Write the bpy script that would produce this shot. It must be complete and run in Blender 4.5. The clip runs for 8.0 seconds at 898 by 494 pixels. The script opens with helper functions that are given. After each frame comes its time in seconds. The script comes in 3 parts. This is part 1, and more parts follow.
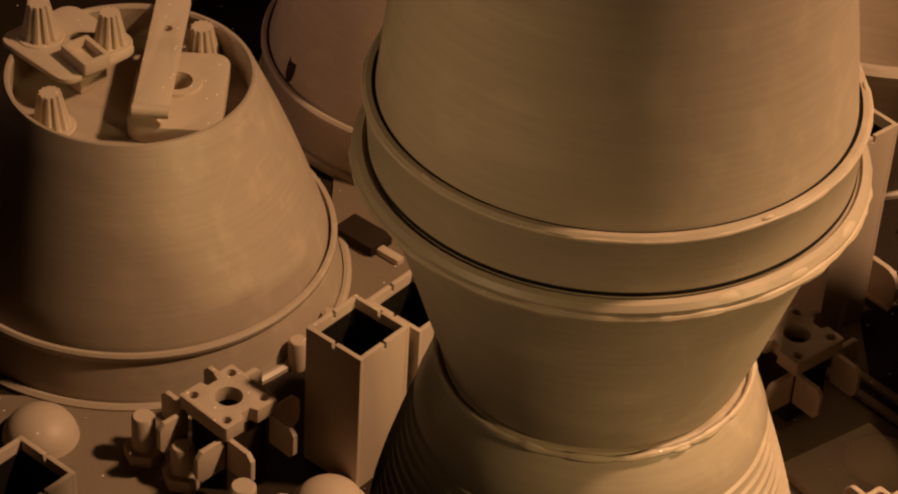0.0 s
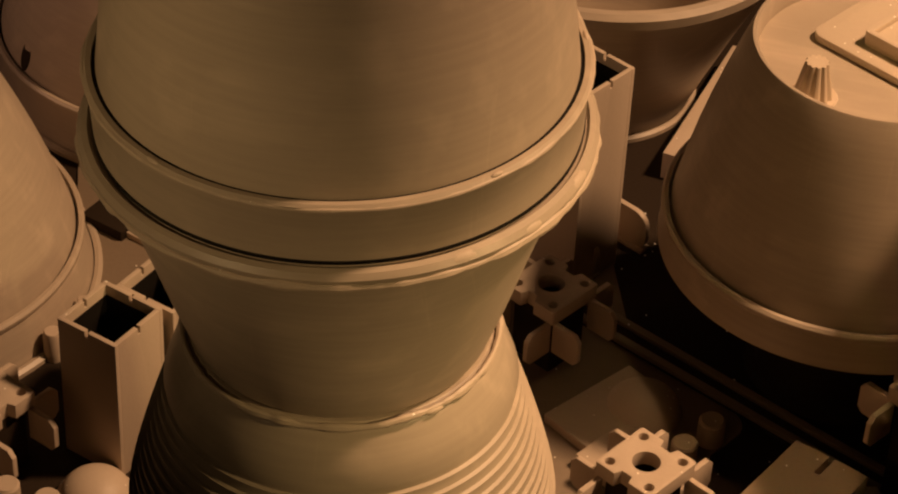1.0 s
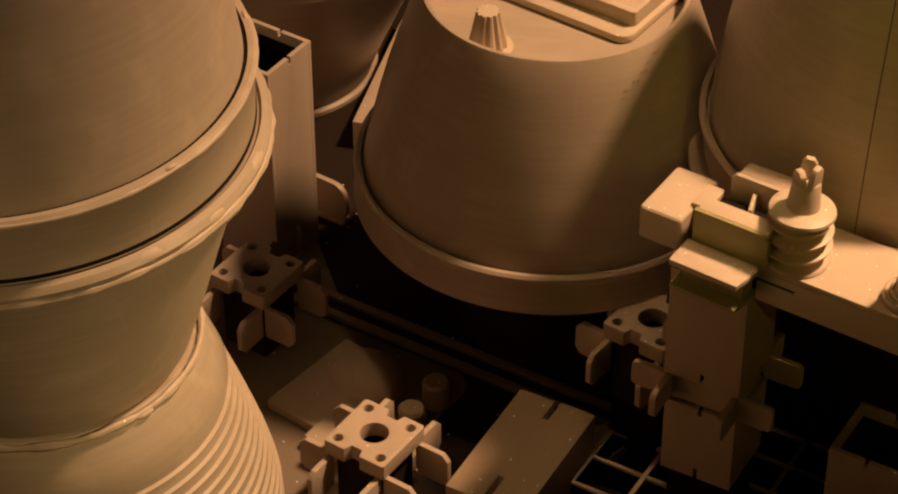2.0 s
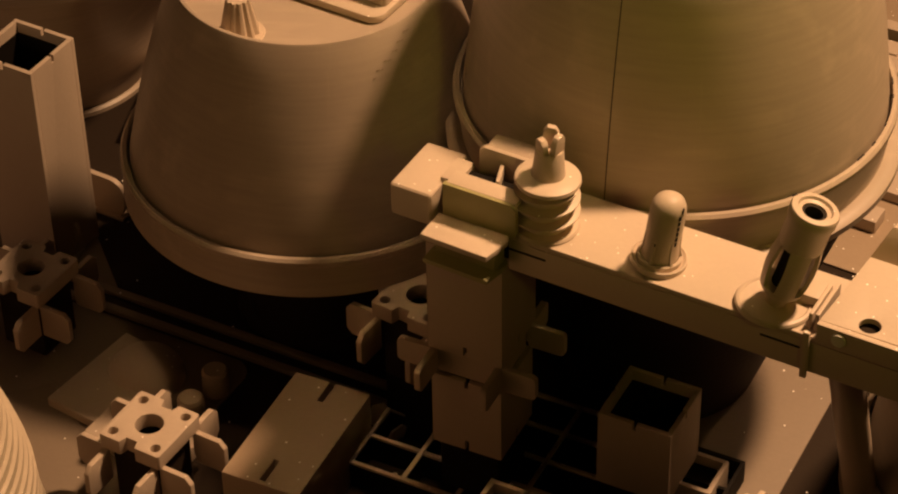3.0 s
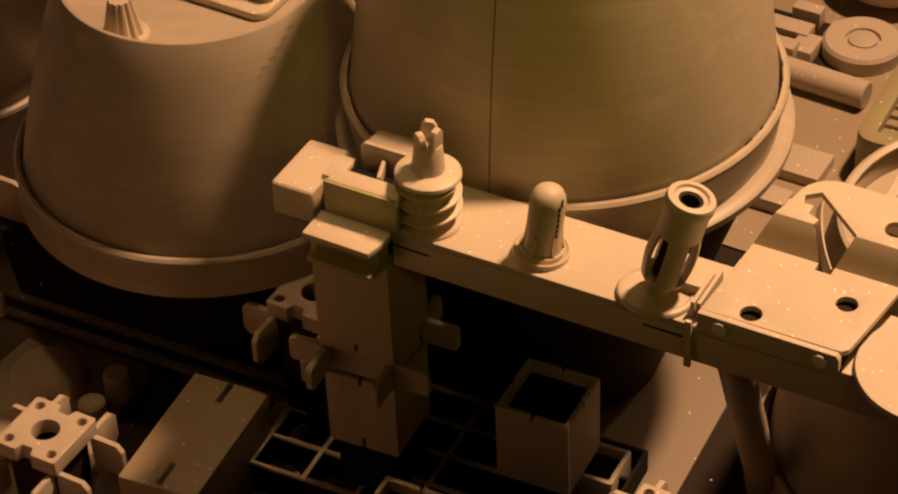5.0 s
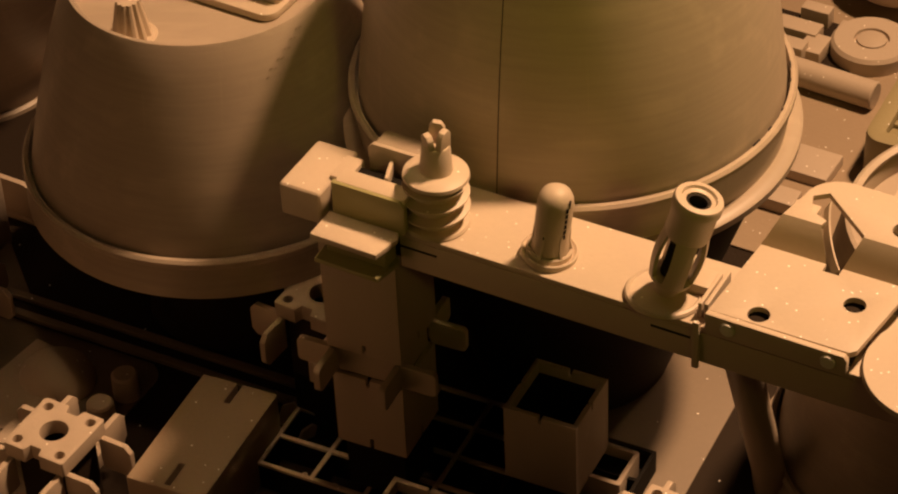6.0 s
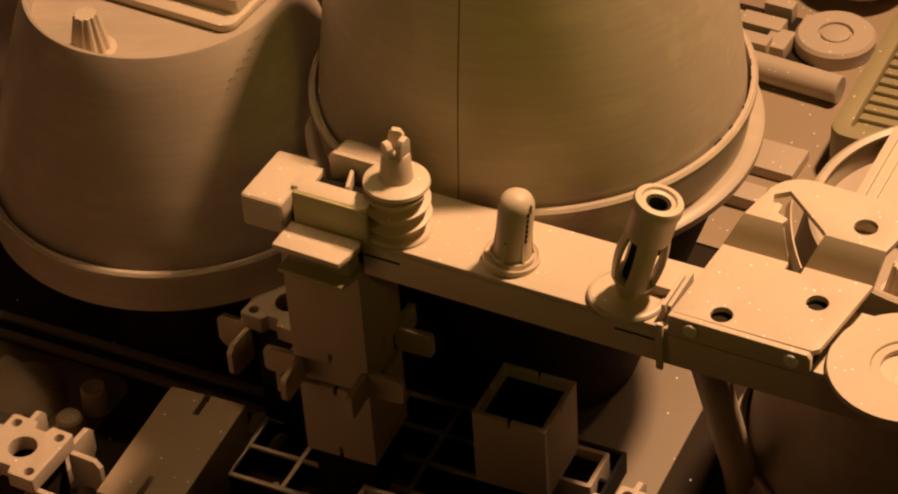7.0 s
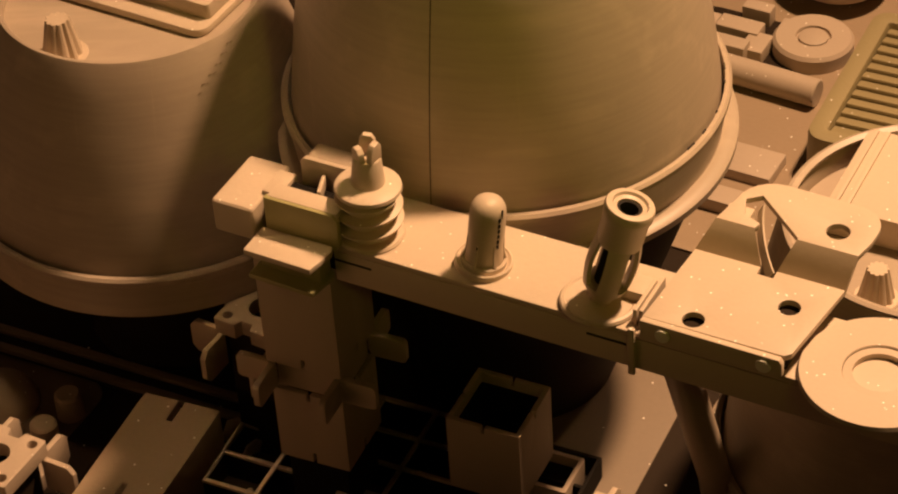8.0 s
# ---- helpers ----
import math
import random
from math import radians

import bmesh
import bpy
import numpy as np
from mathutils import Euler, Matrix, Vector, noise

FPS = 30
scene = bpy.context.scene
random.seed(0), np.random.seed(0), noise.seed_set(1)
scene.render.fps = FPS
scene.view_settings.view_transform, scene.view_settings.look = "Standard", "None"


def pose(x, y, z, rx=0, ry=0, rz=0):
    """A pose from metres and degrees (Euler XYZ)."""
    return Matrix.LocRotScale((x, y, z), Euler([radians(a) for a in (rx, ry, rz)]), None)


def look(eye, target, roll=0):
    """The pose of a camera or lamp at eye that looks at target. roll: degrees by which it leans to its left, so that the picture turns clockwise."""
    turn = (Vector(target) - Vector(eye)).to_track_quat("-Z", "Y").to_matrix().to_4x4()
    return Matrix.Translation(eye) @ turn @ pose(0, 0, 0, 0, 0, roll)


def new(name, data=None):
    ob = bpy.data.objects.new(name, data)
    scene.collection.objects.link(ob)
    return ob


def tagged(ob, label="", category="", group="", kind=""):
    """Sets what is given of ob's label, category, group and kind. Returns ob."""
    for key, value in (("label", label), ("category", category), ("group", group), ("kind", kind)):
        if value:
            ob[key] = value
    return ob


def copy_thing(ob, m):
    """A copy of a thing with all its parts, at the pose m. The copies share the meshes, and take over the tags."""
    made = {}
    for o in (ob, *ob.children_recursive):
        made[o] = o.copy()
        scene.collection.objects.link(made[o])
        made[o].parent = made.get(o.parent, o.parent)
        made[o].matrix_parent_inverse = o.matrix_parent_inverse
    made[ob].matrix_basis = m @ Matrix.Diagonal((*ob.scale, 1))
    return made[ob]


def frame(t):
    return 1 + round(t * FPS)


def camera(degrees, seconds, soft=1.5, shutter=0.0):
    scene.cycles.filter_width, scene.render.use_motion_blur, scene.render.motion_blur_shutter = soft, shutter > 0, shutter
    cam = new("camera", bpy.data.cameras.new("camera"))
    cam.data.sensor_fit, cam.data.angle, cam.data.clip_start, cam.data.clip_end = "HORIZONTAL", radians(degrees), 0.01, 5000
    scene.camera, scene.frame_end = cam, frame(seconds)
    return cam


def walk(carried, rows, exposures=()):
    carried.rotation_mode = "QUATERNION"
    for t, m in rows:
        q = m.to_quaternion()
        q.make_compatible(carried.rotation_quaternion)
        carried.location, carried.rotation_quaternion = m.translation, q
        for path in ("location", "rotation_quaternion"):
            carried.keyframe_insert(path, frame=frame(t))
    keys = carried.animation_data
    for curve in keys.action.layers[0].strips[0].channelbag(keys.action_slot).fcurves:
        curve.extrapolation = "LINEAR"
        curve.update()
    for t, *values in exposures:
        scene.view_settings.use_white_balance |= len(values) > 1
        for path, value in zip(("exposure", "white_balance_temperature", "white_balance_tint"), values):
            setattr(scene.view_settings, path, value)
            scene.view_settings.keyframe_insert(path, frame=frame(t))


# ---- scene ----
cam = camera(19.717, 8.0, soft=2.1)
PATH = [
    (0, (0.03813, -0.42866, 0.42782), (-0.09914, -0.02025, 0.08597), 3.596),
    (0.5, (0.04042, -0.42464, 0.42701), (-0.07378, -0.01116, 0.08279), 3.023),
    (1, (0.04445, -0.42425, 0.42821), (-0.04652, -0.00659, 0.08211), 2.915),
    (1.5, (0.04749, -0.42339, 0.42757), (-0.01615, -0.00106, 0.08103), 0.734),
    (2, (0.04995, -0.41833, 0.42456), (0.01650, 0.00565, 0.07581), -0.104),
    (2.2, (0.05227, -0.41894, 0.42542), (0.02810, 0.00485, 0.07568), -0.183),
    (3.3, (0.08670, -0.42316, 0.42365), (0.08151, 0.00168, 0.07439), -1.354),
    (3.5, (0.09129, -0.42277, 0.42337), (0.08856, 0.00172, 0.07366), -1.532),
    (4, (0.09741, -0.41859, 0.42196), (0.09460, 0.00460, 0.07067), -2.043),
    (4.5, (0.10104, -0.41817, 0.42276), (0.09307, 0.00430, 0.07069), -2.537),
    (5.8, (0.10049, -0.41708, 0.42289), (0.09164, 0.00544, 0.07090), -2.807),
    (6, (0.10145, -0.41759, 0.42309), (0.09069, 0.00484, 0.07104), -2.875),
    (6.5, (0.10296, -0.41761, 0.42300), (0.09223, 0.00516, 0.07136), -2.955),
    (7, (0.10663, -0.41580, 0.42412), (0.09849, 0.00604, 0.07130), -4.060),
    (7.5, (0.10847, -0.41577, 0.42397), (0.10268, 0.00628, 0.07135), -3.905),
    (8, (0.11085, -0.41434, 0.42310), (0.10430, 0.00790, 0.07072), -4.035),
]
walk(cam, [(t, look(eye, target, roll)) for t, eye, target, roll in PATH],
     exposures=[(0, 0.06), (1.5, -0.05), (3.5, -0.18), (6, -0.18), (7, -0.08), (8, -0.06)])

# ---- world and lamps ----
world = bpy.data.worlds.new("studio")
scene.world = world
world.use_nodes = True
world.node_tree.nodes["Background"].inputs["Color"].default_value = (1.0, 0.62, 0.34, 1)
world.node_tree.nodes["Background"].inputs["Strength"].default_value = 0.006


def area_lamp(name, eye, target, size, power, color, spread=180.0):
    data = bpy.data.lights.new(name, "AREA")
    data.shape, data.size, data.energy, data.color = "DISK", size, power, color
    data.spread = radians(spread)
    ob = new(name, data)
    ob.matrix_world = look(eye, target)
    return ob


area_lamp("key_lamp", (0.47, 0.17, 0.85), (0.16, -0.01, 0.05), 0.08, 2.3, (1.0, 0.575, 0.305), 74.0)
# Two added narrow fills, no known source: long block, floor under the beam.
area_lamp("block_top_fill", (0.06, 0.08, 0.95), (0.05, -0.005, 0.0), 0.06, 0.012, (1.0, 0.58, 0.27), 14.0)
area_lamp("floor_pool_fill", (0.47, 0.38, 0.22), (0.142, 0.036, 0.0), 0.06, 0.003, (1.0, 0.56, 0.28), 10.0)
area_lamp("left_lamp", (-0.75, -0.12, 0.36), (-0.15, 0.15, 0.06), 0.08, 0.014, (1.0, 0.54, 0.34), 18.0)
area_lamp("front_lamp", (0.30, -0.44, 0.46), (0.145, 0.03, 0.14), 0.10, 0.0085, (1.0, 0.82, 0.08), 18.0)
# Two more fills, added only to brighten the pot tower.
area_lamp("tower_front_fill", (-0.29, -0.54, 0.36), (-0.065, -0.08, 0.185), 0.08, 0.009, (1.0, 0.64, 0.30), 15.0)
area_lamp("tower_side_fill", (0.46, -0.26, 0.38), (-0.04, -0.08, 0.12), 0.06, 0.0155, (1.0, 0.66, 0.28), 15.0)

# ---- materials ----
U = 0.0017  # one drawing unit, in metres


def paint(name, color, rough=0.5, grain=0.05, dust=0.0, bump=0.12, spread=0.06, gloss=0.4, streak=0.0):
    mat = bpy.data.materials.new(name)
    mat.use_nodes = True
    nt = mat.node_tree
    n, l = nt.nodes, nt.links
    bsdf = n["Principled BSDF"]
    geo = n.new("ShaderNodeNewGeometry")
    info = n.new("ShaderNodeObjectInfo")
    big = n.new("ShaderNodeTexNoise")
    big.inputs["Scale"].default_value, big.inputs["Detail"].default_value = 22.0, 3.0
    fine = n.new("ShaderNodeTexNoise")
    fine.inputs["Scale"].default_value, fine.inputs["Detail"].default_value = 900.0, 4.0
    for tex in (big, fine):
        l.new(geo.outputs["Position"], tex.inputs["Vector"])
    mix = n.new("ShaderNodeMath")
    mix.operation = "MULTIPLY_ADD"
    l.new(big.outputs["Fac"], mix.inputs[0])
    mix.inputs[1].default_value = 0.22
    mix.inputs[2].default_value = 0.89 - spread / 2
    add = n.new("ShaderNodeMath")
    add.operation = "MULTIPLY_ADD"
    l.new(fine.outputs["Fac"], add.inputs[0])
    add.inputs[1].default_value = grain
    l.new(mix.outputs[0], add.inputs[2])
    per = n.new("ShaderNodeMath")
    per.operation = "MULTIPLY_ADD"
    l.new(info.outputs["Random"], per.inputs[0])
    per.inputs[1].default_value = spread
    l.new(add.outputs[0], per.inputs[2])
    level = per.outputs[0]
    if streak:
        # faint wiped bands and diagonal scuffs in the spray paint
        for stretch, turn, low, high, amount in (((50, 50, 900), 0.0, 0.35, 0.65, streak), ((30, 190, 120), 0.7, 0.52, 0.74, 2.2 * streak), ((900, 26, 26), 0.5, 0.67, 0.73, 0.8 * streak)):
            place = n.new("ShaderNodeMapping")
            place.inputs["Scale"].default_value = stretch
            place.inputs["Rotation"].default_value = (turn, turn * 0.8, 0)
            l.new(geo.outputs["Position"], place.inputs["Vector"])
            band = n.new("ShaderNodeTexNoise")
            band.inputs["Scale"].default_value, band.inputs["Detail"].default_value = 1.0, 3.0
            l.new(place.outputs[0], band.inputs["Vector"])
            cut = n.new("ShaderNodeMapRange")
            l.new(band.outputs["Fac"], cut.inputs["Value"])
            cut.inputs["From Min"].default_value, cut.inputs["From Max"].default_value = low, high
            cut.inputs["To Min"].default_value, cut.inputs["To Max"].default_value = 0.0, amount
            more = n.new("ShaderNodeMath")
            more.operation = "ADD"
            l.new(level, more.inputs[0])
            l.new(cut.outputs[0], more.inputs[1])
            level = more.outputs[0]
    tone = n.new("ShaderNodeVectorMath")
    tone.operation = "SCALE"
    tone.inputs[0].default_value = color
    l.new(level, tone.inputs["Scale"])
    out = tone.outputs[0]
    rough_in = bsdf.inputs["Roughness"]
    rough_in.default_value = rough
    if dust:
        speck = n.new("ShaderNodeTexVoronoi")
        speck.inputs["Scale"].default_value = 620.0
        l.new(geo.outputs["Position"], speck.inputs["Vector"])
        near = n.new("ShaderNodeMath")
        near.operation = "LESS_THAN"
        l.new(speck.outputs["Distance"], near.inputs[0])
        near.inputs[1].default_value = 0.155
        pick = n.new("ShaderNodeSeparateColor")
        l.new(speck.outputs["Color"], pick.inputs[0])
        some = n.new("ShaderNodeMath")
        some.operation = "LESS_THAN"
        l.new(pick.outputs[0], some.inputs[0])
        some.inputs[1].default_value = dust
        both = n.new("ShaderNodeMath")
        both.operation = "MULTIPLY"
        l.new(near.outputs[0], both.inputs[0])
        l.new(some.outputs[0], both.inputs[1])
        # dust lies on faces that look up
        sep = n.new("ShaderNodeSeparateXYZ")
        l.new(geo.outputs["Normal"], sep.inputs[0])
        up = n.new("ShaderNodeMath")
        up.operation = "GREATER_THAN"
        l.new(sep.outputs["Z"], up.inputs[0])
        up.inputs[1].default_value = 0.6
        third = n.new("ShaderNodeMath")
        third.operation = "MULTIPLY"
        l.new(both.outputs[0], third.inputs[0])
        l.new(up.outputs[0], third.inputs[1])
        blend = n.new("ShaderNodeMix")
        blend.data_type = "RGBA"
        l.new(third.outputs[0], blend.inputs["Factor"])
        l.new(out, blend.inputs["A"])
        blend.inputs["B"].default_value = (0.95, 0.9, 0.8, 1)
        out = blend.outputs["Result"]
    l.new(out, bsdf.inputs["Base Color"])
    bsdf.inputs["Specular IOR Level"].default_value = gloss
    b = n.new("ShaderNodeBump")
    b.inputs["Strength"].default_value = bump
    b.inputs["Distance"].default_value = 0.0004
    l.new(fine.outputs["Fac"], b.inputs["Height"])
    l.new(b.outputs[0], bsdf.inputs["Normal"])
    return mat


TAN = paint("tan_paint", (0.47, 0.38, 0.29), 0.5, 0.08, 0.14)
POT = paint("pot_paint", (0.385, 0.315, 0.24), 0.42, 0.05, 0.0, 0.005, streak=0.08)
# Near-black: also holds the shade on the floor, under pots and behind plates.
DULL = paint("dark_paint_and_shade", (0.026, 0.018, 0.012), 0.7, 0.10, 0.03, 0.25, gloss=0.08)
BROWN = paint("brown_deck_paint", (0.20, 0.155, 0.11), 0.55, 0.12, 0.09, 0.2)
PALE = paint("pale_paint", (0.56, 0.46, 0.35), 0.45, 0.07, 0.22)
# Clamp colour with the greenish front light put into it.
OLIVE_LIGHT = paint("olive_light_tint", (0.38, 0.35, 0.16), 0.4, 0.05, 0.05)
GRILLE = paint("olive_brown_paint", (0.31, 0.26, 0.14), 0.45, 0.08, 0.10, 0.15)
UMBER = paint("umber_paint", (0.33, 0.25, 0.17), 0.5, 0.10, 0.20, 0.2)
FAINT = paint("faint_stamp_ink", (0.29, 0.23, 0.17), 0.5, 0.05)
# Black that stands for shade inside boxes, holes and gaps, and under parts.
BLACK = paint("shade_black", (0.012, 0.010, 0.008), 0.7, 0.05, gloss=0.08)
# White that stands for the glint on the bracket's rivets.
GLINT = paint("glint_white", (0.85, 0.80, 0.72), 0.3, 0.04)
DARK = paint("studio_black", (0.03, 0.026, 0.022), 0.8, 0.05, gloss=0.1)

# ---- helpers for shapes (all in drawing units) ----


def part(name, bm, material, parent, label=""):
    me = bpy.data.meshes.new(name)
    bmesh.ops.recalc_face_normals(bm, faces=bm.faces)
    bmesh.ops.scale(bm, vec=(U, U, U), verts=bm.verts)
    for f in bm.faces:
        f.smooth = True
    bm.to_mesh(me)
    bm.free()
    me.set_sharp_from_angle(angle=radians(35))
    me.materials.append(material)
    ob = new(name, me)
    if parent:
        ob.parent = parent
    return tagged(ob, label)


def thing(name, x, y, z, turn, label, category, group="", kind="", lean=0.0):
    ob = new(name)
    ob.empty_display_size = 0.005
    ob.matrix_basis = pose(x * U, y * U, z * U, 0, lean, turn)
    return tagged(ob, label, category, group, kind)


def lathe(profile, seg=96, close=False):
    """A turned shape from (radius, height) pairs."""
    bm = bmesh.new()
    rings = []
    for r, z in profile:
        if r < 1e-6:
            rings.append([bm.verts.new((0, 0, z))])
        else:
            rings.append([bm.verts.new((r * math.cos(2 * math.pi * k / seg), r * math.sin(2 * math.pi * k / seg), z)) for k in range(seg)])
    pairs = list(zip(rings, rings[1:])) + ([(rings[-1], rings[0])] if close else [])
    for a, b in pairs:
        for k in range(seg):
            j = (k + 1) % seg
            if len(a) == 1 and len(b) == 1:
                continue
            if len(a) == 1:
                bm.faces.new((a[0], b[k], b[j]))
            elif len(b) == 1:
                bm.faces.new((a[k], a[j], b[0]))
            else:
                bm.faces.new((a[k], a[j], b[j], b[k]))
    return bm


def block(sx, sy, sz, bevel=0.3, at=(0, 0, 0), segs=2):
    """A box with rounded edges; at is the middle of its underside."""
    bm = bmesh.new()
    bmesh.ops.create_cube(bm, size=1)
    bmesh.ops.scale(bm, vec=(sx, sy, sz), verts=bm.verts)
    bmesh.ops.translate(bm, vec=(at[0], at[1], at[2] + sz / 2), verts=bm.verts)
    if bevel:
        bmesh.ops.bevel(bm, geom=list(bm.edges), offset=bevel, segments=segs, affect="EDGES", profile=0.6)
    return bm


def slab(outer, holes, depth, z=0.0, bevel=0.0):
    """A plate with holes: outlines in the plane, thickness upwards from z."""
    bm = bmesh.new()
    edges = []
    for loop in [outer] + list(holes):
        vs = [bm.verts.new((x, y, z)) for x, y in loop]
        edges += [bm.edges.new((vs[k], vs[(k + 1) % len(vs)])) for k in range(len(vs))]
    bmesh.ops.triangle_fill(bm, use_beauty=True, use_dissolve=False, edges=edges)
    made = bmesh.ops.extrude_face_region(bm, geom=list(bm.faces))
    bmesh.ops.translate(bm, vec=(0, 0, depth), verts=[v for v in made["geom"] if isinstance(v, bmesh.types.BMVert)])
    bmesh.ops.recalc_face_normals(bm, faces=bm.faces)
    if bevel:
        sharp = [e for e in bm.edges if len(e.link_faces) == 2 and e.calc_face_angle(0) > 0.6]
        bmesh.ops.bevel(bm, geom=sharp, offset=bevel, segments=2, affect="EDGES", profile=0.6)
    return bm


def moved(bm, m):
    bmesh.ops.transform(bm, matrix=m, verts=bm.verts)
    return bm


def joined(*some):
    bm = bmesh.new()
    for other in some:
        me = bpy.data.meshes.new("piece")
        other.to_mesh(me)
        other.free()
        bm.from_mesh(me)
        bpy.data.meshes.remove(me)
    return bm


def ring(r, count=32, cx=0.0, cy=0.0, sx=1.0):
    return [(cx + sx * r * math.cos(2 * math.pi * k / count), cy + r * math.sin(2 * math.pi * k / count)) for k in range(count)]


def rounded(sx, sy, r, steps=5):
    pts = []
    for qx, qy, a0 in ((1, 1, 0), (-1, 1, 90), (-1, -1, 180), (1, -1, 270)):
        for k in range(steps + 1):
            a = radians(a0 + 90 * k / steps)
            pts.append((qx * (sx / 2 - r) + r * math.cos(a), qy * (sy / 2 - r) + r * math.sin(a)))
    return pts


def rod(a, b, r, seg=24, cap=0.0):
    """A round bar from a to b."""
    a, b = Vector(a), Vector(b)
    h = (b - a).length
    bm = lathe([(0, 0), (r - cap, 0), (r, cap), (r, h - cap), (r - cap, h), (0, h)] if cap else [(0, 0), (r, 0), (r, h), (0, h)], seg)
    return moved(bm, Matrix.Translation(a) @ (b - a).to_track_quat("Z", "Y").to_matrix().to_4x4())


def turned(deg):
    return Matrix.Rotation(radians(deg), 4, "Z")


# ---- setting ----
# The board's colour is darkened to carry the shade between the pots.
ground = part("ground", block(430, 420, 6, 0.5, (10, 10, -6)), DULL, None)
tagged(ground, "dusty brown base board under all parts, darkened as shade", "base board", kind="structure")


def room():
    s, h = 1200, 1000
    specs = {
        "floor": block(s, s, 10, 0, (0, 0, -420)),
        "ceiling": block(s, s, 10, 0, (0, 0, h)),
        "wall_north": block(s, 10, h + 420, 0, (0, s / 2, -415)),
        "wall_south": block(s, 10, h + 420, 0, (0, -s / 2, -415)),
        "wall_east": block(10, s - 12, h + 420, 0, (s / 2, 0, -415)),
        "wall_west": block(10, s - 12, h + 420, 0, (-s / 2, 0, -415)),
    }
    for name, bm in specs.items():
        tagged(part(name, bm, DARK, None), "plain black studio " + name.split("_")[0], name.split("_")[0], kind="structure")
    table = part("table", joined(block(440, 430, 8, 1, (10, 10, -14)), *[block(14, 14, 396, 1, (10 + sx * 200, 10 + sy * 195, -410)) for sx in (-1, 1) for sy in (-1, 1)]), DARK, None)
    tagged(table, "black painted wooden model table under the base board", "table")


room()

# ---- pots ----


def inverted_pot(parent, name, z, lip_z, top_z, r_base, r_lip, r_top, recess=3.0, wall=1.0, label="", mat=None):
    """A plant pot upside down: band, lip, tapered side and a recessed bottom that looks up."""
    mat = mat or POT
    p = [(r_base - wall, z), (r_base, z), (r_base, z + 0.4), (r_lip, lip_z - 1.2), (r_lip + 0.35, lip_z - 0.7), (r_lip + 0.35, lip_z - 0.1), (r_lip, lip_z + 0.3), (r_lip - 0.55, lip_z + 0.3), (r_lip - 0.7, lip_z - 1.7), (r_lip - 1.0, lip_z - 1.7), (r_lip - 1.05, lip_z + 0.3)]
    steps = 6
    for k in range(1, steps + 1):
        s = k / steps
        bulge = 0.6 * math.sin(math.pi * s)
        p.append((r_lip - 1.05 + (r_top - r_lip + 1.05) * s + bulge, lip_z + 0.3 + (top_z - lip_z - 0.6) * s))
    p += [(r_top - 0.2, top_z), (r_top - 0.7, top_z), (r_top - 1.0, top_z - 0.4), (r_top - 1.1, top_z - recess), (0, top_z - recess)]
    return part(name, lathe(p, 128), mat, parent, label)


def single_pot(name, x, y, lip_z, top_z, r_base, r_lip, r_top, label, recess=3.0):
    ob = thing(name, x, y, 0, 0, label, "plant pot")
    inverted_pot(ob, "body", 0, lip_z, top_z, r_base, r_lip, r_top, recess)
    foot = lathe([(r_base + 0.1, 0), (r_base + 1.3, 0), (r_base + 1.3, 0.7), (r_base + 0.7, 1.1), (r_base + 0.1, 1.0)], 128, True)
    part("foot_ring", foot, POT, ob)
    return ob


POT_M = dict(x=21.0, y=43.0, lip=29.8, top=58.4, rt=18.3)
POT_L = dict(x=-120.4, y=23.5, lip=8.5, top=36.8, rb=31.6, rl=30.2, rt=18.3)


def pot_on_pot(x, y, lip, top, r_lip, r_top, r_foot, band, label):
    """A pot upside down on an upright one, rim to rim."""
    ob = thing("pot_pair", x, y, 0, 0, label, "pot pair")
    z = lip - band
    rim = [(r_lip - 2.0, z - 2.9), (r_lip - 1.1, z - 2.8), (r_lip + 0.6, z - 2.0), (r_lip + 1.3, z - 1.3), (r_lip + 1.35, z - 0.3), (r_lip + 0.7, z + 0.2), (r_lip - 0.3, z + 0.3), (r_lip - 2.0, z + 0.1)]
    part("flange", lathe(rim, 144, True), POT, ob)
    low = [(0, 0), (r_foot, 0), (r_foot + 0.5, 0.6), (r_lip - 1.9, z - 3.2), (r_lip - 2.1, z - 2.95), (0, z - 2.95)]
    # The shade under rim and beam is put into this pot's dark colour.
    part("lower_pot", lathe(low, 144), DULL, ob, "lower pot coloured dark as shade under the beam")
    inverted_pot(ob, "upper_pot", z + 0.05, lip, top, r_lip - 0.7, r_lip, r_top, 3.0)
    return ob


mid_pot = thing("pot_on_post", POT_M["x"], POT_M["y"], 0, 0, "upturned tan pot on a dull narrow foot, plates in its recess", "plant pot")
inverted_pot(mid_pot, "body", 23.9, POT_M["lip"], POT_M["top"], 27.8, 27.4, POT_M["rt"], 3.0)
# Dark colour stands for the shade below the pot's band.
part("foot", lathe([(0, 0), (13.0, 0), (13.0, 1.2), (11.5, 2.0), (11.0, 20.0), (24.0, 23.2), (24.0, 23.8), (0, 23.8)], 72), DULL, mid_pot, "foot coloured dark as shade under the pot")
for k in range(11):
    # a worn stamped mark, plain bars only
    z = 57.0 - 0.42 * k + 0.5 * (k % 2)
    q = (z - 29.8) / 28.6
    rad = 26.35 + (18.3 - 26.35) * q + 0.6 * math.sin(math.pi * q)
